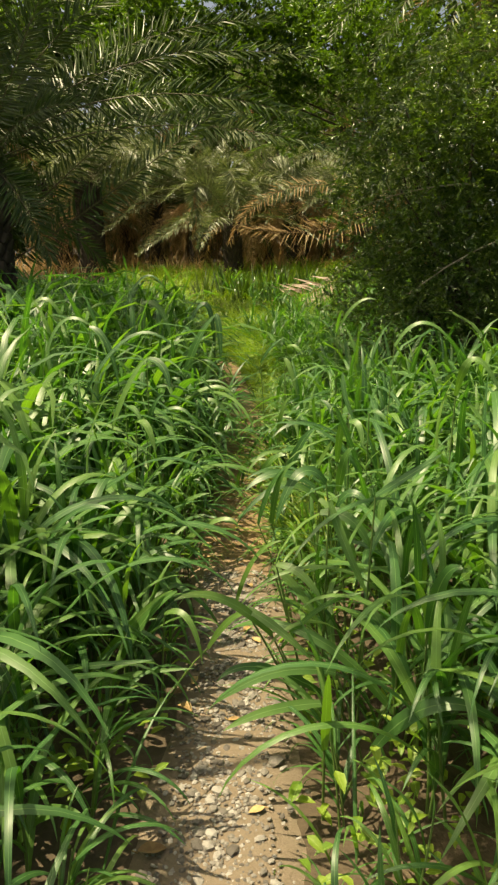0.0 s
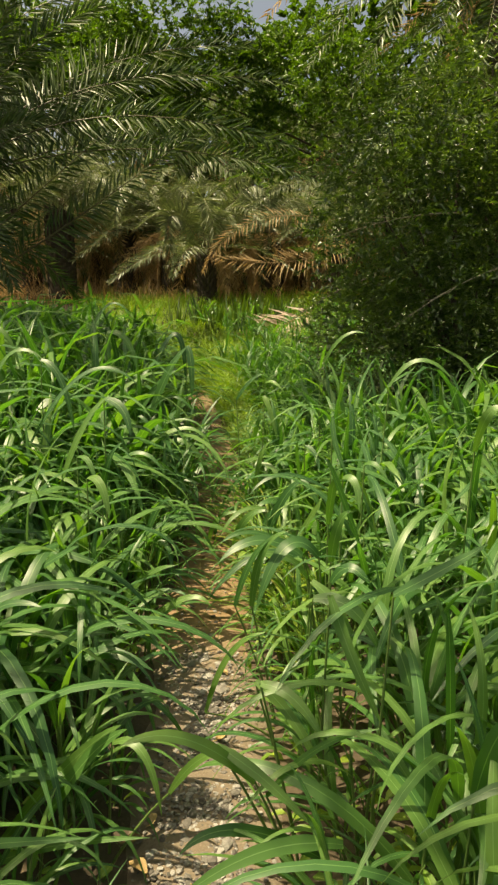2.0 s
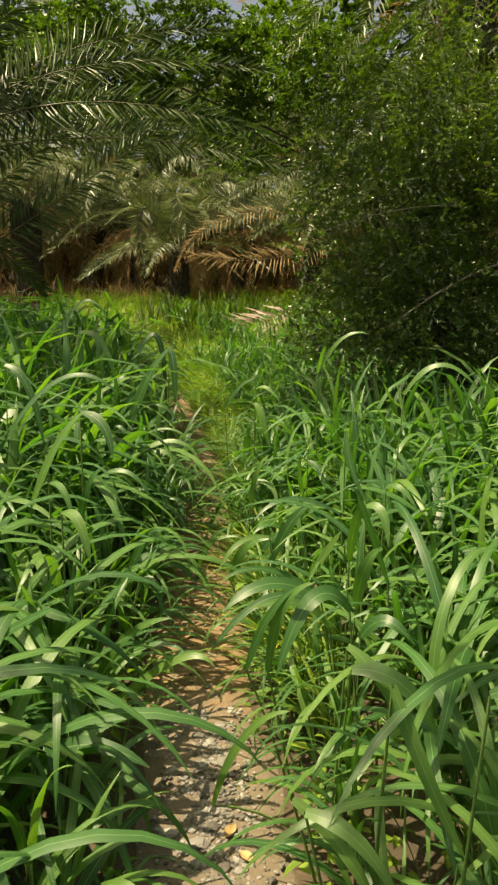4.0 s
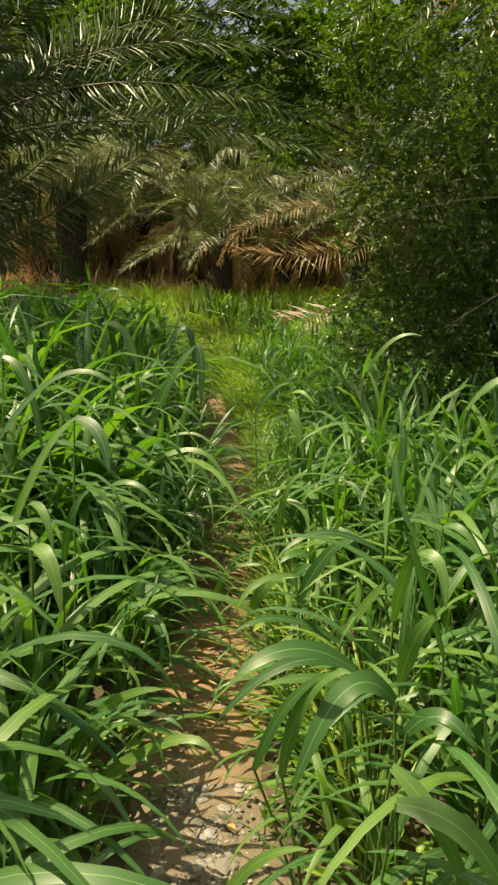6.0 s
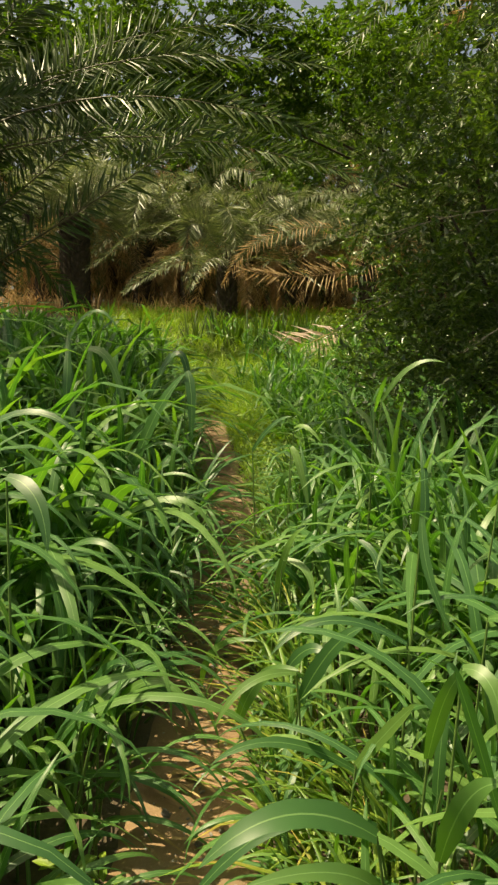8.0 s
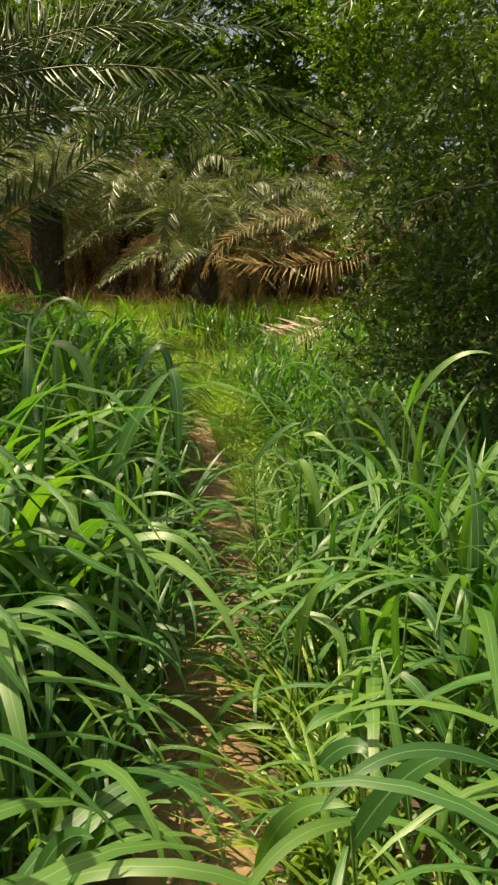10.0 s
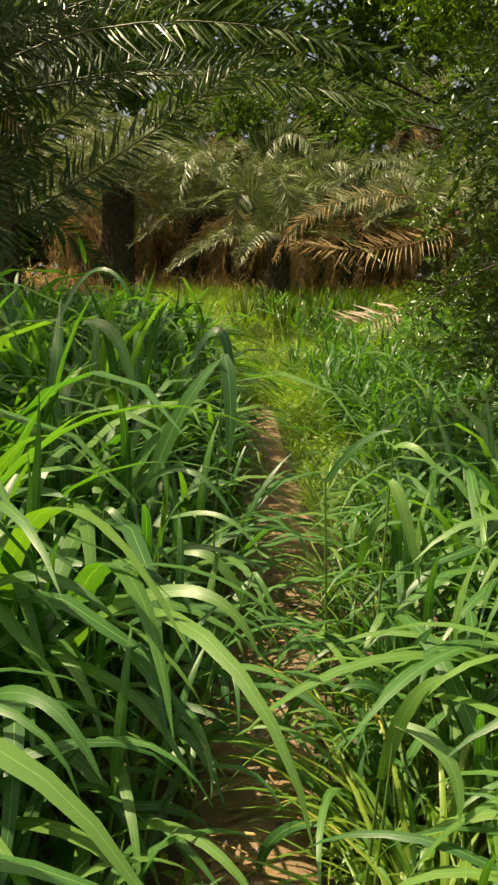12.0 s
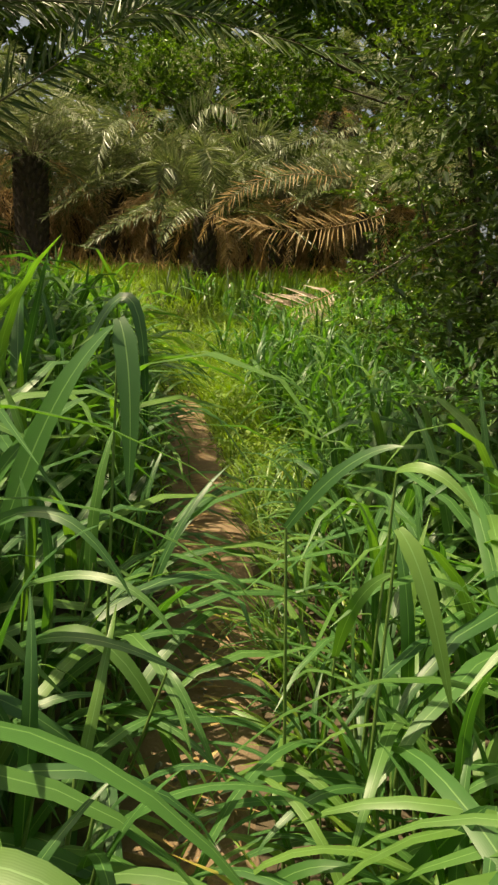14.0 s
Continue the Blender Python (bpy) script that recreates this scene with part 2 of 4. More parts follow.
def leaflet(length, width):
    """One stiff narrow palm leaflet along +x, folded like a gutter."""
    v = [(0, 0, 0), (0.35 * length, width / 2, width * 0.35), (0.35 * length, 0, 0), (0.35 * length, -width / 2, width * 0.35), (length, 0, -0.06 * length)]
    f = [(0, 2, 1, 1), (0, 3, 2, 2), (1, 2, 4, 4), (2, 3, 4, 4)]
    u = [(0.5, 0), (0, 0.4), (0.5, 0.4), (1, 0.4), (0.5, 1)]
    return np.array(v), np.array([q[:3] for q in f]), np.array(u)


def frame_from(way, up):
    """A rotation whose +x runs along way and whose +z is near up."""
    x = way.normalized()
    y = up.cross(x)
    y = y.normalized() if y.length > 1e-5 else x.orthogonal().normalized()
    z = x.cross(y)
    return Matrix(((x.x, y.x, z.x), (x.y, y.y, z.y), (x.z, y.z, z.z))).to_4x4()


# ---------------------------------------------------------------- ground and footpath
def path_mid(y):
    ys = (-6, 1.4, 2.3, 3.6, 4.4, 5.7, 7.2, 8.8, 11.7, 14.5, 17, 22)
    xs = (-0.1, -0.13, -0.10, -0.15, -0.15, -0.15, -0.12, -0.25, -0.57, -1.25, -2.3, -5.0)
    return float(np.interp(y, ys, xs))


def path_half(y):
    return float(np.interp(y, (-6, 2, 3.6, 4.6, 5.8, 6.8, 12, 17, 22), (0.16, 0.155, 0.14, 0.11, 0.11, 0.16, 0.17, 0.16, 0.14)))


def land(x, y):
    """Height of the ground: flat along the path, with a low bank rising under the palms."""
    rise = float(np.interp(y, (-200, 8.8, 11, 13, 18, 20, 22, 26, 40, 200), (0, 0, 0.2, 0.48, 1.05, 1.5, 2.05, 2.7, 3.2, 3.4)))
    return rise + 0.03 * noise.noise(Vector((x * 0.9, y * 0.9, 0.3))) * min(1.0, abs(x - path_mid(y)) * 2)


def build_ground():
    xs = sorted(set([-220, -120, -60, -30, -16, -10] + [round(-6 + 0.4 * i, 2) for i in range(31)] + [10, 16, 30, 60, 120, 220]))
    ys = sorted(set([-220, -120, -60, -30, -15, -8] + [round(-4 + 0.4 * i, 2) for i in range(70)] + [28, 36, 50, 80, 120, 220]))
    v = [(x, y, land(x, y) - 0.012) for y in ys for x in xs]
    n = len(xs)
    f = [(j * n + i, j * n + i + 1, (j + 1) * n + i + 1, (j + 1) * n + i) for j in range(len(ys) - 1) for i in range(n - 1)]
    g = Geo()
    g.add((np.array(v), np.array(f), np.zeros((len(v), 2))))
    ob = new("ground", g.mesh("ground", M_SOIL))
    tagged(ob, "dark brown soil under the tall grass", "ground", kind="structure")


def build_path():
    v, f = [], []
    ys = [-3 + 0.05 * i for i in range(306)]
    cols = 11
    for j, y in enumerate(ys):
        c, h = path_mid(y), path_half(y)
        hl = h * (1 + 0.35 * noise.noise(Vector((0, y * 2.2, 5)))) + 0.12
        hr = h * (1 + 0.35 * noise.noise(Vector((9, y * 2.2, 5)))) + 0.12
        for i in range(cols):
            s = -1 + 2 * i / (cols - 1)
            x = c + s * (hl if s < 0 else hr)
            z = land(x, y) + 0.012 * noise.noise(Vector((x * 7, y * 7, 1))) + 0.012 - 0.045 * abs(s) ** 4
            v.append((x, y, z))
    for j in range(len(ys) - 1):
        for i in range(cols - 1):
            f.append((j * cols + i, j * cols + i + 1, (j + 1) * cols + i + 1, (j + 1) * cols + i))
    g = Geo()
    g.add((np.array(v), np.array(f), np.zeros((len(v), 2))))
    ob = new("footpath", g.mesh("footpath", M_PATH))
    return tagged(ob, "narrow trodden earth footpath, gritty grey turning to ochre clay", "footpath", kind="structure")


build_ground()
FOOTPATH = build_path()

# ---------------------------------------------------------------- grass: leaves and plants as data
LEAVES, PLAIN, COARSE = [], [], []
for i in range(34):
    if i < 28:
        shape = (uni(0.66, 1.14), uni(0.034, 0.062), uni(14, 44), uni(132, 186), uni(1.05, 1.9))
        form = (uni(0.03, 0.11), uni(-22, 22), uni(-0.3, 0.3), uni(0, 0.16))
    else:   # younger, upright leaves
        shape = (uni(0.5, 0.75), uni(0.030, 0.048), uni(3, 10), uni(25, 85), 1.8)
        form = (0.12, uni(-25, 25), uni(-0.15, 0.15), 0.1)
    LEAVES.append(blade(*shape, 12, *form))
    PLAIN.append(blade(*shape, 6, *form))
    COARSE.append(blade(shape[0], shape[1] * 1.4, *shape[2:], 3, *form))
FINE = [blade(uni(0.38, 0.66), uni(0.012, 0.021), uni(10, 35), uni(90, 145), uni(1.0, 1.6), 7, 0.2, uni(-30, 30), uni(-0.2, 0.2)) for i in range(14)]
CULMS = []
for i in range(6):
    h = 0.62
    bend = Vector((uni(-0.06, 0.06), uni(-0.06, 0.06), 0))
    pts = [bend * (q / 5) ** 2 + Vector((0, 0, h * q / 5)) for q in range(6)]
    CULMS.append((tube(pts, [0.0075, 0.007, 0.0068, 0.006, 0.005, 0.003], 5), pts))


def plant_plan(r, culms=3, leaves=4, reach=1.0, lean=None):
    """Where the stems and leaves of one plant sit: (kind, which, matrix). lean: most leaves hang towards +x."""
    rows = []
    for c in range(culms):
        base = Vector((r.uniform(-0.06, 0.06), r.uniform(-0.06, 0.06), 0))
        az, tilt = (r.uniform(0, 360), r.uniform(2, 13)) if lean is None else (r.gauss(0, 40), r.uniform(4, 20))
        which = r.randrange(len(CULMS))
        m = Matrix.Translation(base) @ pose(0, 0, 0, 0, 0, az) @ pose(0, 0, 0, 0, tilt, 0)
        rows.append(("culm", which, m))
        spin = r.uniform(0, 360)
        for k in range(leaves):
            s = 0.34 + 0.66 * (k + r.uniform(0, 0.5)) / leaves if lean is None else 0.2 + 0.8 * (k + r.uniform(0, 0.5)) / leaves
            node = CULMS[which][1]
            p = Vector(node[min(5, int(s * 5))])
            top = k == leaves - 1
            pick = 28 + r.randrange(6) if top and r.random() < 0.6 else r.randrange(28)
            size = reach * r.uniform(0.75, 1.1) * (0.78 if k == 0 else 1.0)
            turn = spin + 180 * k + r.uniform(-40, 40) if lean is None else r.gauss(0, lean) - az
            rows.append(("leaf", pick, m @ Matrix.Translation(p) @ pose(0, 0, 0, 0, 0, turn) @ Matrix.Scale(size, 4)))
    return rows


PLANS = [plant_plan(random.Random(100 + i), 2 + i % 2, 4 + i % 2) for i in range(18)] + [plant_plan(random.Random(300 + i), 2, 5, 0.74, 60) for i in range(8)]


def grass_height(x, y):
    """How tall the plants stand, relative to a plant of about 1.05 m."""
    d = x - path_mid(y)
    if d < 0:
        h = np.interp(-d, (0.25, 0.55, 1.0, 2.0), (0.62, 0.90, 1.08, 1.2))
        h = max(h, float(np.interp(y, (2.8, 3.6), (0.0, 0.86))))
        return h * np.interp(y, (0, 1.3, 2.4, 4, 6, 9, 12), (0.62, 0.76, 0.88, 1.02, 1.26, 1.35, 1.1))
    h = np.interp(d, (0.25, 0.6, 1.0, 2.0), (0.60, 0.78, 0.92, 1.0))
    return h * np.interp(y, (0, 1.3, 2.4, 4, 6, 9, 12), (0.64, 0.80, 0.92, 1.02, 1.12, 0.95, 0.85))


def place_grass():
    """Spots over the field with their size and turn, kept clear of the footpath."""
    r = random.Random(31)
    spots = []
    y = -3.0
    while y < 13.5:
        step = 0.205 if y < 6 else 0.25
        x = -4.6
        while x < 4.6:
            px, py = x + r.uniform(-0.09, 0.09), y + r.uniform(-0.09, 0.09)
            d = px - path_mid(py)
            edge = path_half(py) + (0.10 if d < 0 else 0.15) + float(np.interp(py, (6.2, 7.0, 11.5, 12.5), (0.0, 0.16, 0.2, 0.0)))
            wide = 0.9 + 0.42 * max(0.0, py + 0.8) if py > 0.4 else 0.9
            thin = r.random() < (1.0 if py > 0.8 else 0.75)
            far_bank = (py > 9.2 and -0.5 < d < 0.8) or (py > 8.0 and 0 < d < 0.8)
            under_shrub = py > 6.6 and px > 1.3 and r.random() < 0.35
            if abs(d) > edge and abs(d) < wide and thin and not far_bank and not under_shrub:
                spots.append((px, py, float(grass_height(px, py)) * r.uniform(0.80, 1.16) * (0.84 if 3.4 < py < 4.6 and abs(d) < 0.85 else 1.0), *((r.uniform(0, 360), r.randrange(18)) if abs(d) > edge + 0.22 else (r.gauss(0 if d < 0 else 180, 25), 18 + r.randrange(8)))))
            x += step
        y += step
    return spots


SPOTS = place_grass()
LEAF_MESH, CULM_MESH = [], []
for tpl in LEAVES:
    g = Geo()
    g.add(tpl)
    LEAF_MESH.append(g.mesh("leaf", M_GRASS))
for tpl, pts in CULMS:
    g = Geo()
    g.add(tpl)
    CULM_MESH.append(g.mesh("culm", M_CULM))


def grass_plant(plan):
    root = new("grass_plant")
    tagged(root, "lush green grass plant with long arching strap leaves", "grass", "tall grass beside the path")
    for kind, which, m in plan:
        if kind == "culm":
            part("culm", CULM_MESH[which], root, m=m)
        else:
            part("leaf", LEAF_MESH[which], root, m=m)
    return root


def build_grass():
    rest = Geo()
    stems = Geo()
    first = {}
    for x, y, size, turn, which in SPOTS:
        m = Matrix.Translation((x, y, land(x, y) - 0.015)) @ pose(0, 0, 0, 0, 0, turn) @ Matrix.Scale(size, 4)
        if 1.0 < y < 5.6 and abs(x) < 1.35:
            if which in first:
                copy_thing(first[which], m @ Matrix.Scale(1 / SIZE[which], 4))
            else:
                first[which] = grass_plant(PLANS[which])
                first[which].matrix_basis = m
                SIZE[which] = size
        else:
            for kind, k, mm in PLANS[which]:
                if kind == "culm":
                    stems.add(CULMS[k][0], m @ mm)
                else:
                    rest.add(PLAIN[k], m @ mm)
    r = random.Random(88)
    y = -5.0
    while y < 12:
        x = -6.5
        while x < 6.5:
            px, py = x + r.uniform(-0.15, 0.15), y + r.uniform(-0.15, 0.15)
            d = abs(px - path_mid(py))
            if d > (0.9 + 0.42 * max(0.0, py + 0.8) if py > 0.4 else 1.35) or (py < -1.6 and d > path_half(py) + 0.15):
                m = Matrix.Translation((px, py, land(px, py) - 0.015)) @ pose(0, 0, 0, 0, 0, r.uniform(0, 360)) @ Matrix.Scale(r.uniform(0.85, 1.15) * (0.7 if -1.6 < py < 1.5 else 1.0), 4)
                for kind, k, mm in PLANS[r.randrange(18)]:
                    if kind == "leaf":
                        rest.add(COARSE[k], m @ mm)
            x += 0.3
        y += 0.3
    # the field thins out towards the bank: tall on one side of the path, lower on the other
    y = 8.4
    while y < 20.5:
        x = -7.0
        while x < 7.0:
            px, py = x + r.uniform(-0.17, 0.17), y + r.uniform(-0.17, 0.17)
            d = px - path_mid(py)
            west = d < -float(np.interp(py, (8, 12, 16, 20), (0.5, 0.55, 0.9, 1.7)))
            east = d > float(np.interp(py, (8, 11, 15, 20), (0.7, 1.0, 1.9, 2.9)))
            if (west and (py > 12.8 or (py > 9 and d > -1.0)) and r.random() < 0.8) or (east and r.random() < 0.62):
                size = r.uniform(0.8, 1.15) * float(np.interp(py, (9, 13, 16, 20), (1.25, 1.35, 1.1, 0.7))) if west else r.uniform(0.5, 0.85)
                m = Matrix.Translation((px, py, land(px, py) - 0.015)) @ pose(0, 0, 0, 0, 0, r.uniform(0, 360)) @ Matrix.Scale(size, 4)
                for kind, k, mm in PLANS[r.randrange(18)]:
                    if kind == "leaf":
                        rest.add(PLAIN[k] if py < 11 else COARSE[k], m @ mm)
            x += 0.34
        y += 0.34
    tagged(new("tall_grass", rest.mesh("tall_grass", M_GRASS)), "dense field of tall green strap-leaved grass", "grass", kind="stuff")
    tagged(new("grass_stems", stems.mesh("grass_stems", M_CULM)), "dense green stems of the tall grass field", "grass", kind="stuff")


SIZE = {}
build_grass()


def strap(base, mid, tip, width):
    """A single large grass leaf that springs from base, arches over mid and ends at tip, on its own stem."""
    r = random.Random(int(base[0] * 977 + base[1] * 313 + tip[2] * 71))
    base, mid, tip = Vector(base), Vector(mid), Vector(tip)
    bend = mid * 2 - (base + tip) * 0.5
    segs = 14
    v, u, f = [], [], []
    face = Vector((r.uniform(-0.25, 0.25), -0.62 + r.uniform(-0.15, 0.15), 0.78))
    foot = Vector((base.x - 0.25 * (tip.x - base.x), base.y + 0.05, 0))
    clear = path_half(foot.y) + 0.12
    if abs(foot.x - path_mid(foot.y)) < clear:
        foot.x = path_mid(foot.y) + (clear if base.x > path_mid(foot.y) else -clear)
    foot.z = land(foot.x, foot.y) - 0.02
    for i in range(segs + 1):
        s = i / segs
        p = bezier(base, bend, tip, s)
        way = (bezier(base, bend, tip, min(1, s + 0.03)) - bezier(base, bend, tip, max(0, s - 0.03))).normalized()
        across = way.cross(face).normalized()
        up = across.cross(way)
        w = width * 0.31 * min(1.0, 0.5 + 2.2 * s) * max(0.0, 1 - s ** 3.2) ** 0.8 * (1 + 0.04 * math.sin(s * 23 + base.x * 9))
        lift = 0.12 * w
        v += [p + across * w + up * lift - foot, p - foot, p - across * w + up * lift - foot]
        u += [(0.0, s), (0.5, s), (1.0, s)]
    for i in range(segs):
        a = 3 * i
        f += [(a, a + 1, a + 4, a + 3), (a + 1, a + 2, a + 5, a + 4)]
    root = new("grass_plant")
    root.matrix_basis = Matrix.Translation(foot)
    tagged(root, "tall grass plant with one broad arching green leaf", "grass", "tall grass beside the path")
    g = Geo()
    g.add((np.array([tuple(q) for q in v]), np.array(f), np.array(u)))
    part("leaf", g.mesh("leaf", M_GRASS), root)
    g = Geo()
    knee = (base - foot) * 0.5 + Vector((0, 0, 0.05))
    g.add(tube([bezier(Vector((0, 0, 0)), knee, base - foot, q / 4) for q in range(5)], [0.005, 0.0045, 0.004, 0.0035, 0.003], 5))
    part("culm", g.mesh("culm", M_CULM), root)


def bezier(p0, p1, p2, s):
    return p0 * (1 - s) ** 2 + p1 * 2 * s * (1 - s) + p2 * s * s


strap((-0.71, 5.11, 0.37), (-0.43, 5.05, 0.48), (-0.09, 5.00, 0.34), 0.058)
strap((-0.51, 5.51, 0.60), (-0.29, 5.45, 0.58), (-0.11, 5.40, 0.16), 0.060)
strap((-0.67, 5.26, 0.85), (-0.56, 5.20, 0.77), (-0.36, 5.15, 0.42), 0.045)
strap((-0.11, 5.11, 0.11), (0.03, 5.05, 0.41), (0.20, 5.00, 0.45), 0.045)
strap((0.39, 5.01, 0.20), (0.21, 4.95, 0.44), (0.08, 4.90, 0.46), 0.060)
strap((0.23, 5.06, 0.34), (0.28, 5.00, 0.52), (0.33, 4.95, 0.64), 0.065)
strap((0.29, 5.36, 0.34), (0.07, 5.30, 0.42), (-0.08, 5.25, 0.41), 0.045)
strap((0.30, 5.26, 0.35), (0.00, 5.20, 0.44), (-0.18, 5.15, 0.40), 0.028)
strap((0.04, 5.32, 0.95), (0.14, 5.26, 1.09), (0.23, 5.21, 1.14), 0.045)
strap((0.25, 5.32, 1.07), (0.31, 5.26, 1.08), (0.38, 5.21, 1.01), 0.045)
strap((0.23, 5.21, 0.99), (0.27, 5.15, 0.90), (0.32, 5.10, 0.69), 0.062)
strap((0.17, 5.41, 0.63), (0.20, 5.35, 0.79), (0.26, 5.30, 0.87), 0.050)
strap((-1.11, 6.36, 0.60), (-0.79, 6.30, 1.07), (-0.61, 6.25, 0.91), 0.055)
strap((-0.61, 5.32, 0.86), (-0.41, 5.26, 0.99), (-0.24, 5.21, 0.84), 0.042)
strap((-0.51, 5.46, 0.76), (-0.31, 5.40, 0.80), (-0.17, 5.35, 0.69), 0.036)
strap((-0.51, 5.36, 0.66), (-0.34, 5.30, 0.72), (-0.12, 5.25, 0.66), 0.036)
strap((-0.53, 4.81, 0.37), (-0.37, 4.75, 0.49), (-0.21, 4.70, 0.48), 0.045)
strap((-0.19, 5.36, 0.62), (-0.14, 5.30, 0.57), (-0.07, 5.25, 0.43), 0.030)
strap((-0.85, 7.06, 0.79), (-0.51, 7.00, 1.41), (-0.43, 6.95, 0.63), 0.100)
strap((-1.02, 6.16, 1.44), (-0.85, 6.10, 1.37), (-0.75, 6.05, 1.06), 0.090)
strap((-1.26, 6.36, 1.30), (-1.02, 6.30, 1.67), (-0.81, 6.25, 1.54), 0.055)
strap((-1.35, 7.26, 1.79), (-1.36, 7.20, 1.90), (-1.37, 7.15, 1.96), 0.050)
strap((-0.65, 4.36, 0.72), (-0.50, 4.30, 0.76), (-0.38, 4.25, 0.64), 0.045)
strap((-0.44, 4.01, 0.22), (-0.29, 3.95, 0.39), (-0.15, 3.90, 0.30), 0.058)
strap((-0.48, 3.96, 0.31), (-0.42, 3.90, 0.48), (-0.35, 3.85, 0.59), 0.085)
strap((-0.15, 4.36, 0.18), (-0.08, 4.30, 0.37), (0.09, 4.25, 0.41), 0.045)
strap((0.18, 3.76, 0.46), (0.26, 3.70, 0.65), (0.34, 3.65, 0.74), 0.080)
strap((-0.00, 3.86, 0.33), (0.07, 3.80, 0.51), (0.18, 3.75, 0.56), 0.070)
strap((0.14, 4.49, 0.51), (0.18, 4.43, 0.72), (0.24, 4.38, 0.81), 0.052)
strap((0.16, 4.46, 0.66), (0.25, 4.40, 0.63), (0.27, 4.35, 0.53), 0.050)
strap((0.41, 4.26, 0.51), (0.37, 4.20, 0.74), (0.37, 4.15, 0.85), 0.036)
strap((0.42, 4.26, 0.80), (0.47, 4.20, 0.76), (0.49, 4.15, 0.66), 0.042)
strap((0.38, 4.16, 0.62), (0.44, 4.10, 0.57), (0.49, 4.05, 0.44), 0.055)
strap((0.16, 4.16, 0.34), (0.24, 4.10, 0.46), (0.31, 4.05, 0.44), 0.070)
strap((-0.93, 5.06, 0.93), (-0.79, 5.00, 0.97), (-0.69, 4.95, 0.97), 0.060)
strap((-0.41, 4.56, 0.33), (-0.30, 4.50, 0.33), (-0.18, 4.45, 0.23), 0.032)
strap((0.30, 2.76, 0.67), (0.18, 2.70, 0.73), (0.07, 2.65, 0.52), 0.085)
strap((0.30, 3.21, 0.49), (0.09, 3.15, 0.54), (-0.11, 3.10, 0.37), 0.055)
strap((0.29, 3.01, 0.49), (0.18, 2.95, 0.61), (0.01, 2.90, 0.62), 0.055)
strap((-0.50, 3.01, 0.18), (-0.23, 2.95, 0.43), (-0.09, 2.90, 0.43), 0.050)
strap((-0.48, 3.06, 0.34), (-0.36, 3.00, 0.51), (-0.22, 2.95, 0.58), 0.050)
strap((-0.45, 3.16, 0.33), (-0.29, 3.10, 0.42), (-0.18, 3.05, 0.40), 0.032)
strap((-0.41, 3.85, 0.35), (-0.23, 3.79, 0.50), (-0.09, 3.74, 0.33), 0.042)
strap((-0.63, 3.63, 0.19), (-0.45, 3.57, 0.48), (-0.36, 3.52, 0.53), 0.052)
strap((-0.38, 3.63, 0.46), (-0.31, 3.57, 0.43), (-0.30, 3.52, 0.30), 0.040)
strap((-0.42, 3.63, 0.49), (-0.35, 3.57, 0.64), (-0.28, 3.52, 0.69), 0.060)
strap((-0.79, 3.56, 0.79), (-0.66, 3.50, 1.05), (-0.54, 3.45, 1.18), 0.085)
strap((-0.58, 3.56, 1.16), (-0.49, 3.50, 1.12), (-0.45, 3.45, 1.00), 0.070)
strap((-0.56, 3.03, 0.91), (-0.50, 2.97, 0.90), (-0.46, 2.92, 0.78), 0.062)
strap((-0.57, 3.36, 0.76), (-0.52, 3.30, 0.93), (-0.45, 3.25, 1.01), 0.050)
strap((0.40, 3.21, 0.65), (0.41, 3.15, 0.82), (0.43, 3.10, 0.90), 0.055)
strap((0.46, 3.21, 0.85), (0.50, 3.15, 0.84), (0.51, 3.10, 0.73), 0.055)
strap((0.28, 3.36, 0.53), (0.34, 3.30, 0.66), (0.38, 3.25, 0.75), 0.050)
strap((0.31, 3.46, 0.44), (0.10, 3.40, 0.56), (-0.06, 3.35, 0.53), 0.045)
strap((0.16, 3.66, 0.60), (0.03, 3.60, 0.60), (-0.06, 3.55, 0.50), 0.042)
strap((0.46, 3.66, 0.69), (0.24, 3.60, 0.78), (0.08, 3.55, 0.70), 0.045)
strap((0.39, 3.06, 0.54), (0.41, 3.00, 0.71), (0.45, 2.95, 0.78), 0.070)
strap((0.36, 2.86, 0.53), (0.42, 2.80, 0.61), (0.49, 2.75, 0.55), 0.070)
strap((-0.53, 4.66, 0.75), (-0.27, 4.60, 0.86), (-0.12, 4.55, 0.73), 0.055)
strap((0.49, 3.69, 1.04), (0.50, 3.63, 0.90), (0.56, 3.58, 0.75), 0.042)
strap((0.65, 5.11, 1.23), (0.77, 5.05, 1.40), (0.91, 5.00, 1.42), 0.045)
strap((0.62, 5.11, 1.18), (0.63, 5.05, 1.28), (0.65, 5.00, 1.36), 0.045)
strap((0.60, 3.46, 0.85), (0.64, 3.40, 0.86), (0.69, 3.35, 0.79), 0.045)
strap((-0.67, 3.36, 0.93), (-0.61, 3.30, 0.92), (-0.57, 3.25, 0.82), 0.045)
strap((0.48, 1.71, 0.52), (0.50, 1.65, 0.71), (0.54, 1.60, 0.76), 0.060)
strap((0.25, 2.16, 0.78), (0.30, 2.10, 0.63), (0.37, 2.05, 0.47), 0.050)
strap((0.05, 2.16, 0.54), (0.14, 2.10, 0.47), (0.21, 2.05, 0.35), 0.050)
strap((-0.05, 1.96, 0.49), (0.06, 1.90, 0.44), (0.16, 1.85, 0.36), 0.045)
strap((0.53, 2.00, 0.39), (0.50, 1.94, 0.68), (0.47, 1.89, 0.86), 0.040)
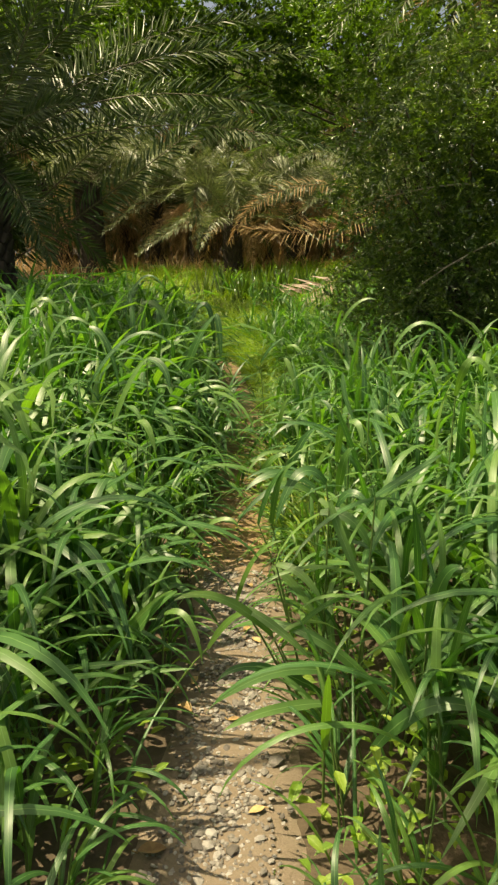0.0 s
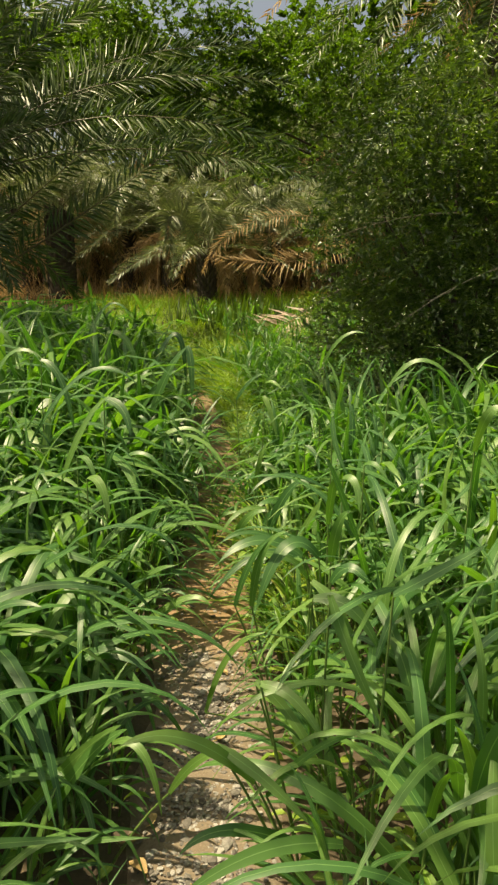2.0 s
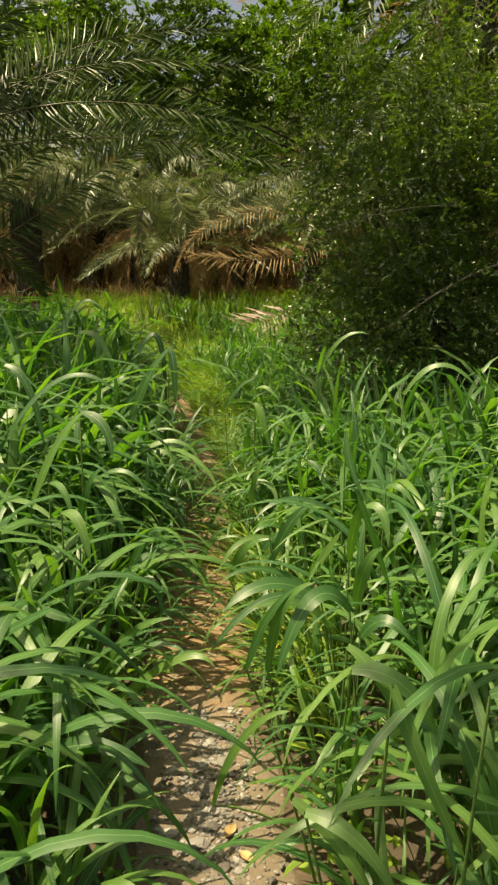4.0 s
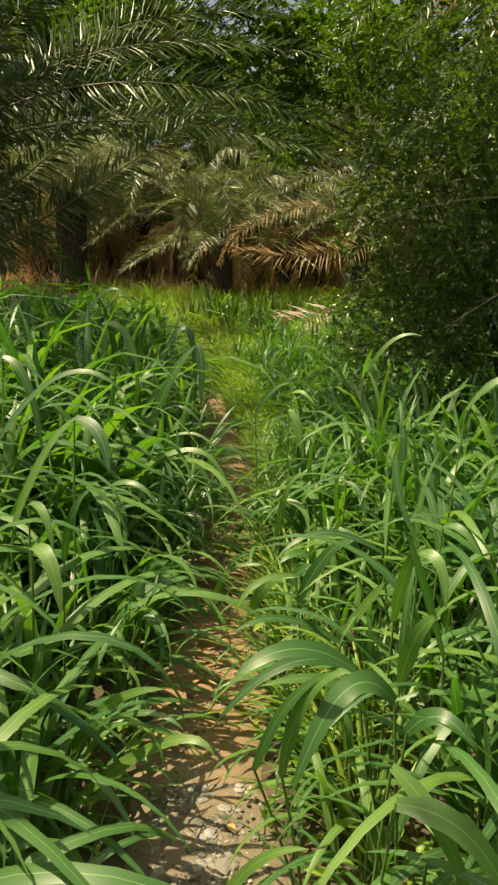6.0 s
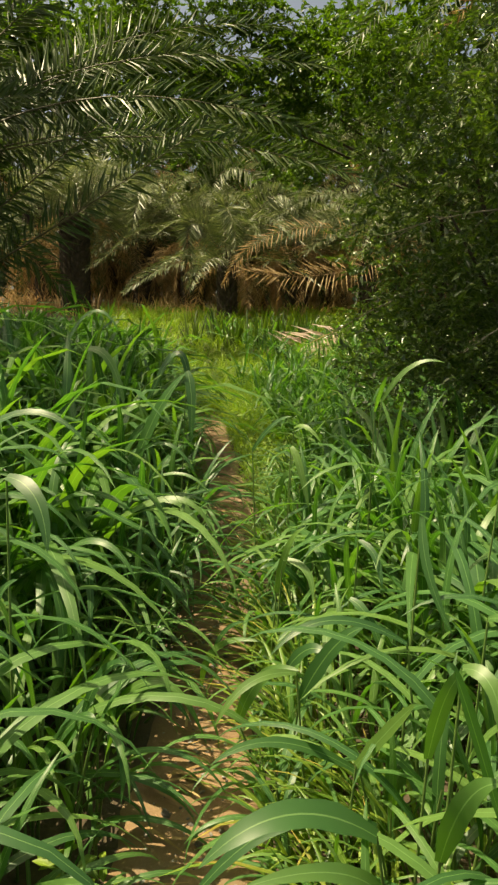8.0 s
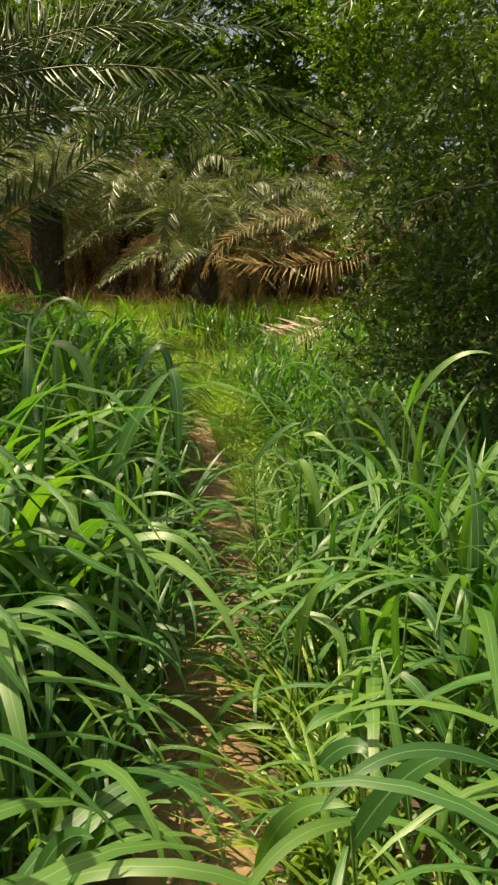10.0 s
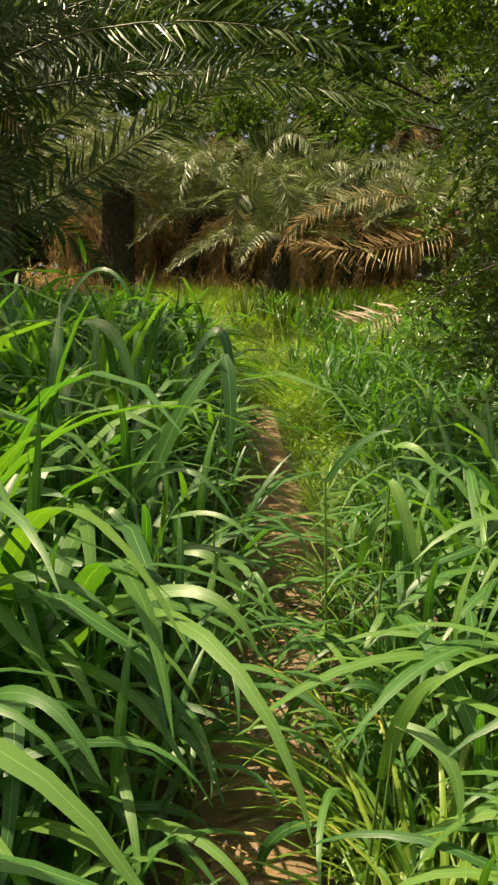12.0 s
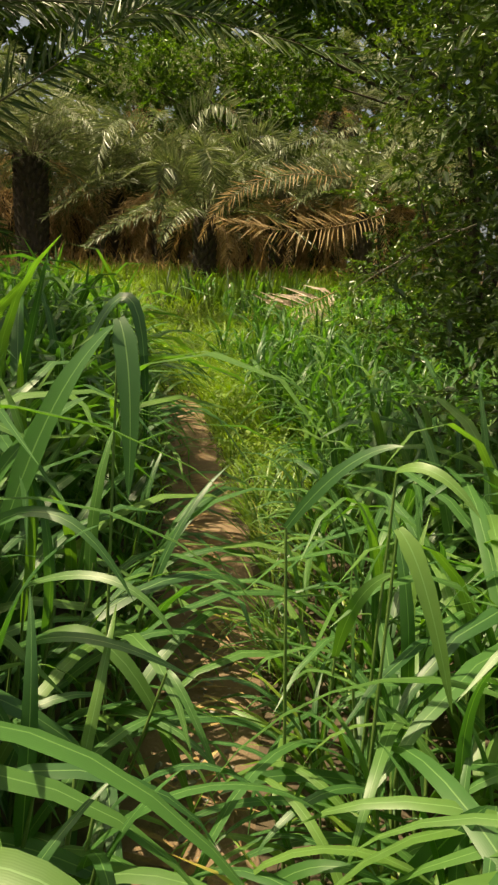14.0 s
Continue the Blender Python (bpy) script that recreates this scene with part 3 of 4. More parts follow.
strap((0.23, 1.81, 0.34), (0.04, 1.75, 0.38), (-0.14, 1.70, 0.31), 0.055)
strap((0.21, 1.76, 0.27), (0.03, 1.70, 0.29), (-0.11, 1.65, 0.26), 0.050)
strap((-0.63, 2.06, 0.15), (-0.42, 2.00, 0.42), (-0.27, 1.95, 0.56), 0.050)
strap((-0.66, 1.96, 0.16), (-0.46, 1.90, 0.28), (-0.20, 1.85, 0.34), 0.036)
strap((-0.76, 2.16, 0.16), (-0.58, 2.10, 0.33), (-0.34, 2.05, 0.41), 0.042)
strap((-0.34, 2.16, 0.37), (-0.25, 2.10, 0.38), (-0.20, 2.05, 0.23), 0.040)
strap((-0.11, 2.66, 0.14), (-0.02, 2.60, 0.39), (0.10, 2.55, 0.49), 0.042)
strap((-0.00, 2.79, 0.48), (0.06, 2.73, 0.67), (0.14, 2.68, 0.78), 0.042)
strap((0.38, 2.01, 0.84), (0.47, 1.95, 0.92), (0.56, 1.90, 1.00), 0.052)
strap((-0.76, 2.26, 0.62), (-0.63, 2.20, 0.75), (-0.50, 2.15, 0.77), 0.050)
strap((0.36, 2.06, 0.46), (0.40, 2.00, 0.40), (0.47, 1.95, 0.30), 0.045)
strap((0.17, 1.56, 0.26), (0.17, 1.50, 0.44), (0.17, 1.45, 0.56), 0.050)
strap((-0.18, 2.06, 0.29), (-0.09, 2.00, 0.43), (0.00, 1.95, 0.48), 0.040)
strap((0.07, 2.01, 0.31), (0.19, 1.95, 0.48), (0.33, 1.90, 0.56), 0.030)
strap((-0.70, 2.66, 0.66), (-0.57, 2.60, 0.75), (-0.49, 2.55, 0.80), 0.050)
strap((0.06, 2.06, 0.59), (0.14, 2.00, 0.58), (0.21, 1.95, 0.49), 0.050)
strap((-0.48, 2.01, 0.27), (-0.36, 1.95, 0.47), (-0.25, 1.90, 0.58), 0.060)
strap((0.04, 1.96, 0.39), (-0.12, 1.90, 0.55), (-0.26, 1.85, 0.57), 0.055)
strap((0.06, 2.76, 0.49), (0.10, 2.70, 0.71), (0.18, 2.65, 0.80), 0.050)
strap((0.25, 2.56, 0.66), (0.33, 2.50, 0.58), (0.39, 2.45, 0.43), 0.055)
strap((-0.63, 2.46, 0.51), (-0.50, 2.40, 0.57), (-0.35, 2.35, 0.60), 0.050)
strap((-1.05, 4.26, 1.31), (-0.93, 4.20, 1.20), (-0.86, 4.15, 0.90), 0.060)
strap((0.31, 1.61, 0.22), (0.47, 1.55, 0.40), (0.64, 1.50, 0.36), 0.070)
strap((-0.98, 2.46, 0.40), (-0.84, 2.40, 0.57), (-0.64, 2.35, 0.72), 0.070)
strap((-0.65, 1.46, 0.07), (-0.56, 1.40, 0.21), (-0.44, 1.35, 0.26), 0.070)
strap((-0.72, 1.86, 0.32), (-0.56, 1.80, 0.38), (-0.31, 1.75, 0.43), 0.040)
strap((0.86, 2.81, 1.03), (0.92, 2.75, 1.19), (1.03, 2.70, 1.01), 0.060)
strap((0.85, 4.06, 1.15), (1.00, 4.00, 1.29), (1.17, 3.95, 1.17), 0.050)
strap((-1.84, 5.26, 1.32), (-1.59, 5.20, 1.49), (-1.43, 5.15, 1.15), 0.060)
strap((-1.43, 4.46, 1.04), (-1.26, 4.40, 1.34), (-1.05, 4.35, 1.30), 0.060)
strap((-1.08, 4.06, 0.87), (-0.75, 4.00, 1.25), (-0.47, 3.95, 1.18), 0.060)
strap((0.22, 1.96, 0.16), (-0.00, 1.90, 0.31), (-0.14, 1.85, 0.29), 0.050)
strap((0.25, 2.51, 0.62), (0.36, 2.45, 0.61), (0.44, 2.40, 0.49), 0.075)
strap((-0.58, 2.56, 0.35), (-0.43, 2.50, 0.46), (-0.26, 2.45, 0.42), 0.080)
strap((0.28, 3.11, 0.55), (0.10, 3.05, 0.64), (-0.06, 3.00, 0.57), 0.090)
strap((0.50, 3.06, 0.62), (0.39, 3.00, 0.91), (0.35, 2.95, 0.97), 0.060)
strap((-0.80, 4.66, 0.80), (-0.61, 4.60, 0.88), (-0.43, 4.55, 0.80), 0.050)
strap((-0.12, 4.61, 0.15), (-0.07, 4.55, 0.31), (0.02, 4.50, 0.38), 0.050)
strap((0.34, 4.26, 0.39), (0.23, 4.20, 0.49), (0.13, 4.15, 0.46), 0.080)
strap((-0.62, 5.64, 0.80), (-0.47, 5.58, 1.14), (-0.32, 5.52, 1.33), 0.120)
strap((-0.32, 5.55, 1.34), (-0.29, 5.50, 1.20), (-0.29, 5.48, 0.95), 0.085)
strap((-0.72, 5.70, 0.80), (-0.58, 5.66, 1.02), (-0.40, 5.62, 1.16), 0.100)


# ---------------------------------------------------------------- fine grass and herbs at the path's edges
def build_fine_grass():
    """Tufts of thin yellow-green blades that lean over the path."""
    r = random.Random(5)
    meshes = []
    for tpl in FINE:
        g = Geo()
        g.add(tpl)
        meshes.append(g.mesh("blade", M_FINE))
    proto = []
    for i in range(4):
        root = new("grass_tuft")
        tagged(root, "tuft of thin yellow-green grass leaning over the path", "grass", "thin grass tufts at the path edge")
        for k in range(14):
            part("blade", meshes[r.randrange(14)], root,
                 m=pose(r.uniform(-0.05, 0.05), r.uniform(-0.05, 0.05), 0, 0, 0, r.gauss(180, 50)) @ Matrix.Scale(r.uniform(0.7, 1.1), 4))
        proto.append(root)
    used = set()
    for i in range(40):
        y = r.uniform(3.0, 5.2) if i < 26 else r.uniform(5.2, 8.5)
        x = path_mid(y) + path_half(y) + r.uniform(0.14, 0.5)
        m = pose(x, y, land(x, y) - 0.01, 0, 0, r.uniform(-35, 35))
        k = i % 4
        if k in used:
            copy_thing(proto[k], m)
        else:
            proto[k].matrix_basis = m
            used.add(k)
    # the same thin grass further off, and low between the tall plants
    g = Geo()
    for i in range(1100):
        y = r.uniform(0.8, 9.5)
        side = r.choice((-1, 1))
        x = path_mid(y) + side * (path_half(y) + 0.12 + r.uniform(0.0, 1.5) ** 1.3)
        g.add(FINE[r.randrange(14)], pose(x, y, land(x, y) - 0.01, 0, 0, r.uniform(0, 360)) @ Matrix.Scale(r.uniform(0.45, 0.95), 4))
    tagged(new("undergrowth_grass", g.mesh("undergrowth_grass", M_GRASS)), "thin low grass between the tall plants", "grass", kind="stuff")


build_fine_grass()

HERB_LEAF = small_leaf(0.07, 0.035)


def build_herbs():
    """Low yellow-green herbs that cover the bank ahead, and weeds among the grass."""
    r = random.Random(11)
    g = Geo()
    for i in range(8200):
        y = r.uniform(8.0, 17.5) if i < 4200 else r.uniform(17.0, 23.6)
        x = (path_mid(y) if i < 4200 else -1.0) + r.uniform(-2.8, 4.6) * (1.0 if i < 4200 else 1.3)
        if i >= 7100:
            y = r.uniform(8.2, 14.0)
            x = path_mid(y) + path_half(y) + r.uniform(0.1, 1.2) if y < 12 else path_mid(y) + r.uniform(-0.4, 1.2)
        elif abs(x - path_mid(y)) < path_half(y) + 0.08:
            continue
        base = Vector((x, y, land(x, y)))
        high = r.uniform(0.25, 0.62) * float(np.interp(y, (8.6, 11, 17), (0.6, 0.9, 1.1)))
        lean = Vector((r.uniform(-0.15, 0.15), r.uniform(-0.15, 0.15), 0))
        if r.random() < 0.8:
            for k in range(6):
                g.add(FINE[r.randrange(14)], Matrix.Translation(base) @ pose(0, 0, 0, 0, 0, r.uniform(0, 360)) @ Matrix.Scale(high * 1.9, 4))
        else:
            for k in range(8):
                p = base + lean * (k / 9) + Vector((r.uniform(-.05, .05), r.uniform(-.05, .05), high * (0.25 + 0.75 * k / 9)))
                g.add(HERB_LEAF, Matrix.Translation(p) @ pose(0, 0, 0, r.uniform(-20, 20), r.uniform(-35, 25), r.uniform(0, 360)) @ Matrix.Scale(r.uniform(0.6, 1.2), 4))
    tagged(new("bank_herbs", g.mesh("bank_herbs", M_HERB)), "sunlit yellow-green herbs covering the bank beyond the grass", "herbs", kind="stuff")
    g = Geo()
    for i in range(270):
        y = r.uniform(1.2, 5.5)
        side = r.choice((-1, 1, 1))
        x = path_mid(y) + side * (path_half(y) + r.uniform(0.08, 0.75))
        base = Vector((x, y, land(x, y)))
        high = r.uniform(0.08, 0.32)
        for k in range(5):
            p = base + Vector((r.uniform(-.06, .06), r.uniform(-.06, .06), high * (0.3 + 0.7 * k / 5)))
            g.add(HERB_LEAF, Matrix.Translation(p) @ pose(0, 0, 0, r.uniform(-20, 20), r.uniform(-30, 20), r.uniform(0, 360)) @ Matrix.Scale(r.uniform(0.5, 1.0), 4))
    tagged(new("low_weeds", g.mesh("low_weeds", M_HERB)), "small oval-leaved weeds low among the grass", "weeds", kind="stuff")


build_herbs()


def build_litter():
    """Dry fallen leaflets: a brown mat under the palms, and straw lying across the path."""
    r = random.Random(19)
    g = Geo()
    for i in range(2600):
        x, y = r.uniform(-9.5, 7.5), r.uniform(22.3, 28.0)
        m = pose(x, y, land(x, y) - 0.02, 0, r.uniform(-25, 25), r.uniform(0, 360)) @ Matrix.Scale(r.uniform(0.9, 2.2), 4)
        g.add(FINE[r.randrange(14)], m)
    tagged(new("dry_litter", g.mesh("dry_litter", M_PALMDRY)), "brown mat of dry fallen palm leaflets under the palms", "litter", kind="stuff")
    g = Geo()
    for i in range(420):
        y = r.uniform(6.6, 12.5) if i < 340 else r.uniform(3.4, 6.6)
        x = path_mid(y) + r.gauss(0, 0.5) * path_half(y)
        z = land(x, y) + 0.022 + r.uniform(0, 0.012)
        L, w = r.uniform(0.08, 0.3), r.uniform(0.006, 0.016)
        straw = np.array([(-L / 2, -w / 2, 0), (0, -w / 2, 0.006), (L / 2, 0, 0), (0, w / 2, 0.006), (-L / 2, w / 2, 0)])
        g.add((straw, np.array([(0, 1, 3), (0, 3, 4), (1, 2, 3)]), np.zeros((5, 2))), pose(x, y, z, 0, r.uniform(-4, 4), r.gauss(0, 32)))
    tagged(new("straw", g.mesh("straw", M_LITTER)), "dry brown straw scattered across the earth path", "straw", kind="stuff")


build_litter()


# ---------------------------------------------------------------- palms
one = Geo()
one.add(leaflet(1.0, 1.0 / 30))
LEAFLET_DRY = one.mesh("leaflet", M_PALMDRY, smooth=False)
LEAFLET_PALE = one.mesh("leaflet", M_PALEDRY, smooth=False)
LEAFLET_GREEN = one.mesh("leaflet", M_PALM, smooth=False)


def frond(parent, p0, p1, p2, leaf=0.42, pairs=62, dry=False, seed=0, bare=0.12, spread=1.0, thick=0.014, wide=0.026, face=None, single=False, piece=None, grey=False):
    """One feather leaf: a tapering rachis and two ranks of stiff leaflets. grey picks the lightened far colour."""
    r = random.Random(seed)
    p0, p1, p2 = Vector(p0), Vector(p1), Vector(p2)
    g = Geo()
    roll, tilt = r.uniform(-0.8, 0.8), r.uniform(-1.2, 0.4)
    pts = [bezier(p0, p1, p2, q / 10) for q in range(11)]
    h = Geo()
    h.add(tube(pts, [thick * (1 - 0.85 * q / 10) for q in range(11)], 5))
    rachis_mesh = h.mesh("rachis", M_RACHDRY if dry else M_RACHIS)
    rachis = part("rachis", rachis_mesh, parent) if single else None
    for i in range(pairs):
        s = bare + (1 - bare) * (i + 0.5) / pairs
        p = bezier(p0, p1, p2, s)
        d = (bezier(p0, p1, p2, min(1, s + 0.02)) - bezier(p0, p1, p2, max(0, s - 0.02))).normalized()
        up = Vector((roll, tilt, 1.0)) if face is None else Vector(face)
        side = d.cross(up).normalized()
        up = side.cross(d)
        ang = radians(float(np.interp(s, (0, 0.5, 1), (74, 60, 30))))
        size = leaf * float(np.interp(s, (0, 0.15, 0.4, 0.75, 1), (0.45, 0.85, 1.0, 0.75, 0.38)))
        for k in (-1, 1):
            if dry and r.random() < 0.18:
                continue
            way = d * math.cos(ang) + side * (k * math.sin(ang) * spread) + up * r.uniform(-0.05, 0.38)
            way += Vector((r.gauss(0, 0.09), r.gauss(0, 0.09), r.gauss(-0.06 if not dry else -0.25, 0.08)))
            m = Matrix.Translation(p) @ frame_from(way, up) @ pose(0, 0, 0, r.uniform(-40, 40), 0, 0)
            if single:
                part("leaflet", piece or (LEAFLET_DRY if dry else LEAFLET_GREEN), rachis, m=m @ Matrix.Diagonal((size * r.uniform(0.8, 1.15), wide * 30, wide * 30, 1)))
            else:
                g.add(leaflet(size * r.uniform(0.85, 1.12), wide * r.uniform(0.75, 1.15)), m)
    if single:
        return rachis
    blades = part("frond", g.mesh("frond", M_PALMDRY if dry else M_PALMLIT if grey else M_PALM, smooth=False), parent, "dry brown frond" if dry else "")
    tagged(blades, "dry brown frond" if dry else "", kind="stuff")
    part("rachis", rachis_mesh, blades)
    return blades


def palm(x, y, top, seed, fronds=22, length=3.0, radius=0.26, skirt=8, arc=(0, 360), leaf=0.42, pairs=56, label=""):
    """A date palm: rough trunk with old leaf bases, a crown of fronds and a skirt of dead ones."""
    r = random.Random(seed)
    root = new("date_palm")
    tagged(root, label or "date palm with a rough dark trunk and arching grey-green fronds", "palm tree", "date palms in the grove")
    z0 = land(x, y) - 0.1
    root.matrix_basis = Matrix.Translation((x, y, z0))
    h = top - z0
    g = Geo()
    g.add(tube([(0, 0, h * q / 8) for q in range(9)], [radius * (1.15 - 0.25 * q / 8) for q in range(9)], 12))
    rings = max(4, int(h / 0.13))
    for i in range(rings):
        z = h * (i + 0.5) / rings
        for k in range(9):
            a = 2 * math.pi * (k + 0.5 * (i % 2)) / 9 + r.uniform(-0.1, 0.1)
            out = Vector((math.cos(a), math.sin(a), 0))
            p = out * radius * 0.95 + Vector((0, 0, z))
            m = Matrix.Translation(p) @ frame_from(out * 0.55 + Vector((0, 0, 1)), out)
            g.add(tube([(0, 0, 0), (0.09, 0, 0), (0.16 * r.uniform(0.8, 1.3), 0, 0)], [0.07, 0.055, 0.03], 5), m)
    part("trunk", g.mesh("trunk", M_BARK), root)
    crown = Vector((0, 0, h))
    for i in range(fronds):
        a = radians(arc[0] + (arc[1] - arc[0]) * ((i * 0.618) % 1.0))
        el = r.uniform(5, 80)
        out = Vector((math.cos(a), math.sin(a), 0))
        L = length * r.uniform(0.8, 1.1)
        p1 = crown + out * L * 0.42 * math.cos(radians(el)) + Vector((0, 0, L * 0.62 * math.sin(radians(el)) + 0.25))
        p2 = crown + out * L * (0.55 + 0.4 * math.cos(radians(el))) + Vector((0, 0, L * (0.62 * math.sin(radians(el)) - 0.35)))
        # past y 20 the fronds take the leaflet colour lightened for the sunlit distance
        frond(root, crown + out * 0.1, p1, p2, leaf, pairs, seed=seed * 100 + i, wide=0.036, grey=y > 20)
    for i in range(skirt):
        a = radians(r.uniform(0, 360))
        out = Vector((math.cos(a), math.sin(a), 0))
        L = min(length * r.uniform(0.55, 0.8), h * 1.05)
        wide = r.uniform(0.3, 0.95) if i % 2 else r.uniform(0.15, 0.5)
        jog = Vector((r.uniform(-0.4, 0.4), r.uniform(-0.4, 0.4), 0))
        frond(root, crown + out * 0.15, crown + out * L * 0.5 + Vector((0, 0, r.uniform(-0.2, 0.4))), crown + out * L * wide + jog - Vector((0, 0, L * r.uniform(0.45, 0.9) if i % 2 else min(h * 0.98, L * r.uniform(0.8, 1.25)))),
              leaf * r.uniform(0.6, 0.95), 36, dry=r.random() < 0.8, seed=seed * 100 + 50 + i)
    return root


def palm_west():
    """The palm beside the field whose fronds reach across the view."""
    x, y, top = -3.7, 9.6, 3.3
    root = palm(x, y, top, 3, fronds=7, length=2.6, skirt=0, arc=(110, 250),
                label="date palm beside the field with long fronds arching over it")
    off = Vector((x, y, land(x, y) - 0.1))

    def f(p0, p1, p2, **kw):
        frond(root, Vector(p0) - off, Vector(p1) - off, Vector(p2) - off, face=(0.1, -0.85, 0.5), **kw)

    f((-3.7, 9.8, 3.4), (-1.9, 10.1, 4.85), (0.9, 10.1, 3.86), leaf=0.56, pairs=66, seed=901, thick=0.017, wide=0.042, single=True)
    f((-3.8, 9.9, 1.9), (-2.2, 10.1, 2.8), (-0.3, 10.1, 4.15), leaf=0.50, pairs=62, seed=902, thick=0.017, wide=0.040, single=True)
    f((-3.8, 9.8, 2.2), (-2.8, 10.0, 3.1), (-1.2, 10.0, 4.35), leaf=0.46, pairs=54, seed=903, thick=0.016, wide=0.038, single=True)
    f((-3.6, 9.9, 3.4), (-1.4, 10.9, 4.5), (1.5, 10.8, 3.55), leaf=0.5, pairs=66, seed=907, thick=0.014, wide=0.04)
    for k, (p1, p2, size) in enumerate((((-3.0, 9.1, 4.3), (-2.3, 8.8, 5.3), 0.56), ((-3.3, 9.1, 4.6), (-2.9, 8.6, 5.6), 0.56), ((-2.6, 10.5, 4.8), (-0.6, 10.9, 5.1), 0.6),
                                        ((-2.4, 10.8, 5.4), (1.0, 11.1, 5.0), 0.6), ((-2.9, 9.5, 4.9), (-1.5, 9.6, 5.4), 0.6), ((-2.4, 11.0, 5.6), (0.4, 11.6, 5.7), 0.6),
                                        ((-3.4, 10.4, 6.2), (-1.0, 10.6, 6.0), 0.6), ((-3.3, 10.4, 3.1), (-2.4, 11.5, 2.0), 0.5), ((-3.1, 9.2, 3.9), (-2.2, 9.0, 3.9), 0.45),
                                        ((-3.2, 9.4, 3.2), (-2.7, 9.2, 2.0), 0.45), ((-2.2, 11.2, 4.4), (-0.1, 11.8, 4.4), 0.5))):
        f((-3.65, 9.6 + 0.1 * (k % 3), 3.35), p1, p2, leaf=size, pairs=62, seed=920 + k, thick=0.014, wide=0.04)


palm_west()
SKIRT = "date palm hung with a skirt of dry brown fronds"
palm(-5.65, 24.0, 5.4, 4, fronds=30, length=4.2, radius=0.42, skirt=14, leaf=0.55, label="date palm with a thick dark shaded trunk")
palm(-3.75, 26.0, 5.0, 14, fronds=26, length=4.2, radius=0.36, skirt=26, leaf=0.55, label=SKIRT)
BACK_A = palm(-1.9, 24.6, 4.7, 5, fronds=26, length=4.0, radius=0.34, skirt=40, leaf=0.55, label=SKIRT)
BACK_B = palm(-0.68, 22.2, 3.7, 6, fronds=16, length=3.4, radius=0.24, skirt=10, leaf=0.5, label="short date palm with a bare dark trunk")
palm(1.5, 24.0, 4.5, 16, fronds=26, length=4.0, radius=0.32, skirt=40, leaf=0.55, label=SKIRT)
palm(3.7, 22.5, 4.6, 7, fronds=30, length=4.0, radius=0.32, skirt=26, leaf=0.55, label=SKIRT)
palm(-8.6, 22.5, 5.0, 8, fronds=28, length=4.2, radius=0.36, skirt=16, leaf=0.55)
palm(-8.2, 28.0, 7.6, 17, fronds=26, length=4.6, radius=0.36, skirt=14, leaf=0.6)
palm(6.4, 23.0, 5.4, 13, fronds=30, length=4.2, radius=0.34, skirt=12, leaf=0.55)
palm(4.3, 10.0, 3.4, 9, fronds=32, length=3.4, skirt=6, leaf=0.46, label="date palm behind the shrub with brownish lower fronds")
for i, (x, y, top) in enumerate(((-5.0, 27.4, 4.9), (-2.7, 27.0, 4.7), (0.2, 26.4, 4.6), (2.7, 25.6, 4.5), (-7.2, 26.0, 4.8), (5.0, 24.6, 4.6))):
    palm(x, y, top, 40 + i, fronds=9, length=3.6, radius=0.3, skirt=34, leaf=0.6, label="low date palm buried in hanging dry fronds")
palm(-3.2, 30.0, 8.4, 10, fronds=28, length=4.6, radius=0.36, skirt=14, leaf=0.65)
palm(0.4, 29.0, 8.8, 11, fronds=28, length=4.6, radius=0.36, skirt=14, leaf=0.65)
palm(3.6, 28.0, 8.0, 12, fronds=28, length=4.6, radius=0.36, skirt=14, leaf=0.65)
EAST = palm(4.8, 12.4, 7.3, 19, fronds=34, length=3.8, skirt=14, leaf=0.5, label="tall date palm with fronds hanging over the shrub")
for k, (p1, p2) in enumerate((((3.2, 11.8, 8.2), (1.3, 11.6, 5.4)), ((3.4, 11.4, 7.8), (1.9, 11.2, 4.9)), ((3.8, 11.2, 7.6), (2.7, 10.8, 4.6)), ((3.0, 12.2, 8.8), (0.7, 12.0, 6.3)),
                              ((4.2, 11.2, 7.4), (3.5, 10.6, 4.4)), ((3.6, 11.0, 8.4), (2.2, 10.4, 5.6)))):
    off = EAST.location
    frond(EAST, Vector((4.7, 12.3, 7.2)) - off, Vector(p1) - off, Vector(p2) - off, 0.5, 66, dry=k == 3, seed=980 + k, wide=0.036, face=(-0.3, -0.8, 0.5))
palm(-6.6, 14.2, 5.6, 15, fronds=34, length=3.8, skirt=6, leaf=0.55)
palm(5.4, 14.0, 5.6, 18, fronds=34, length=3.8, skirt=6, leaf=0.55)


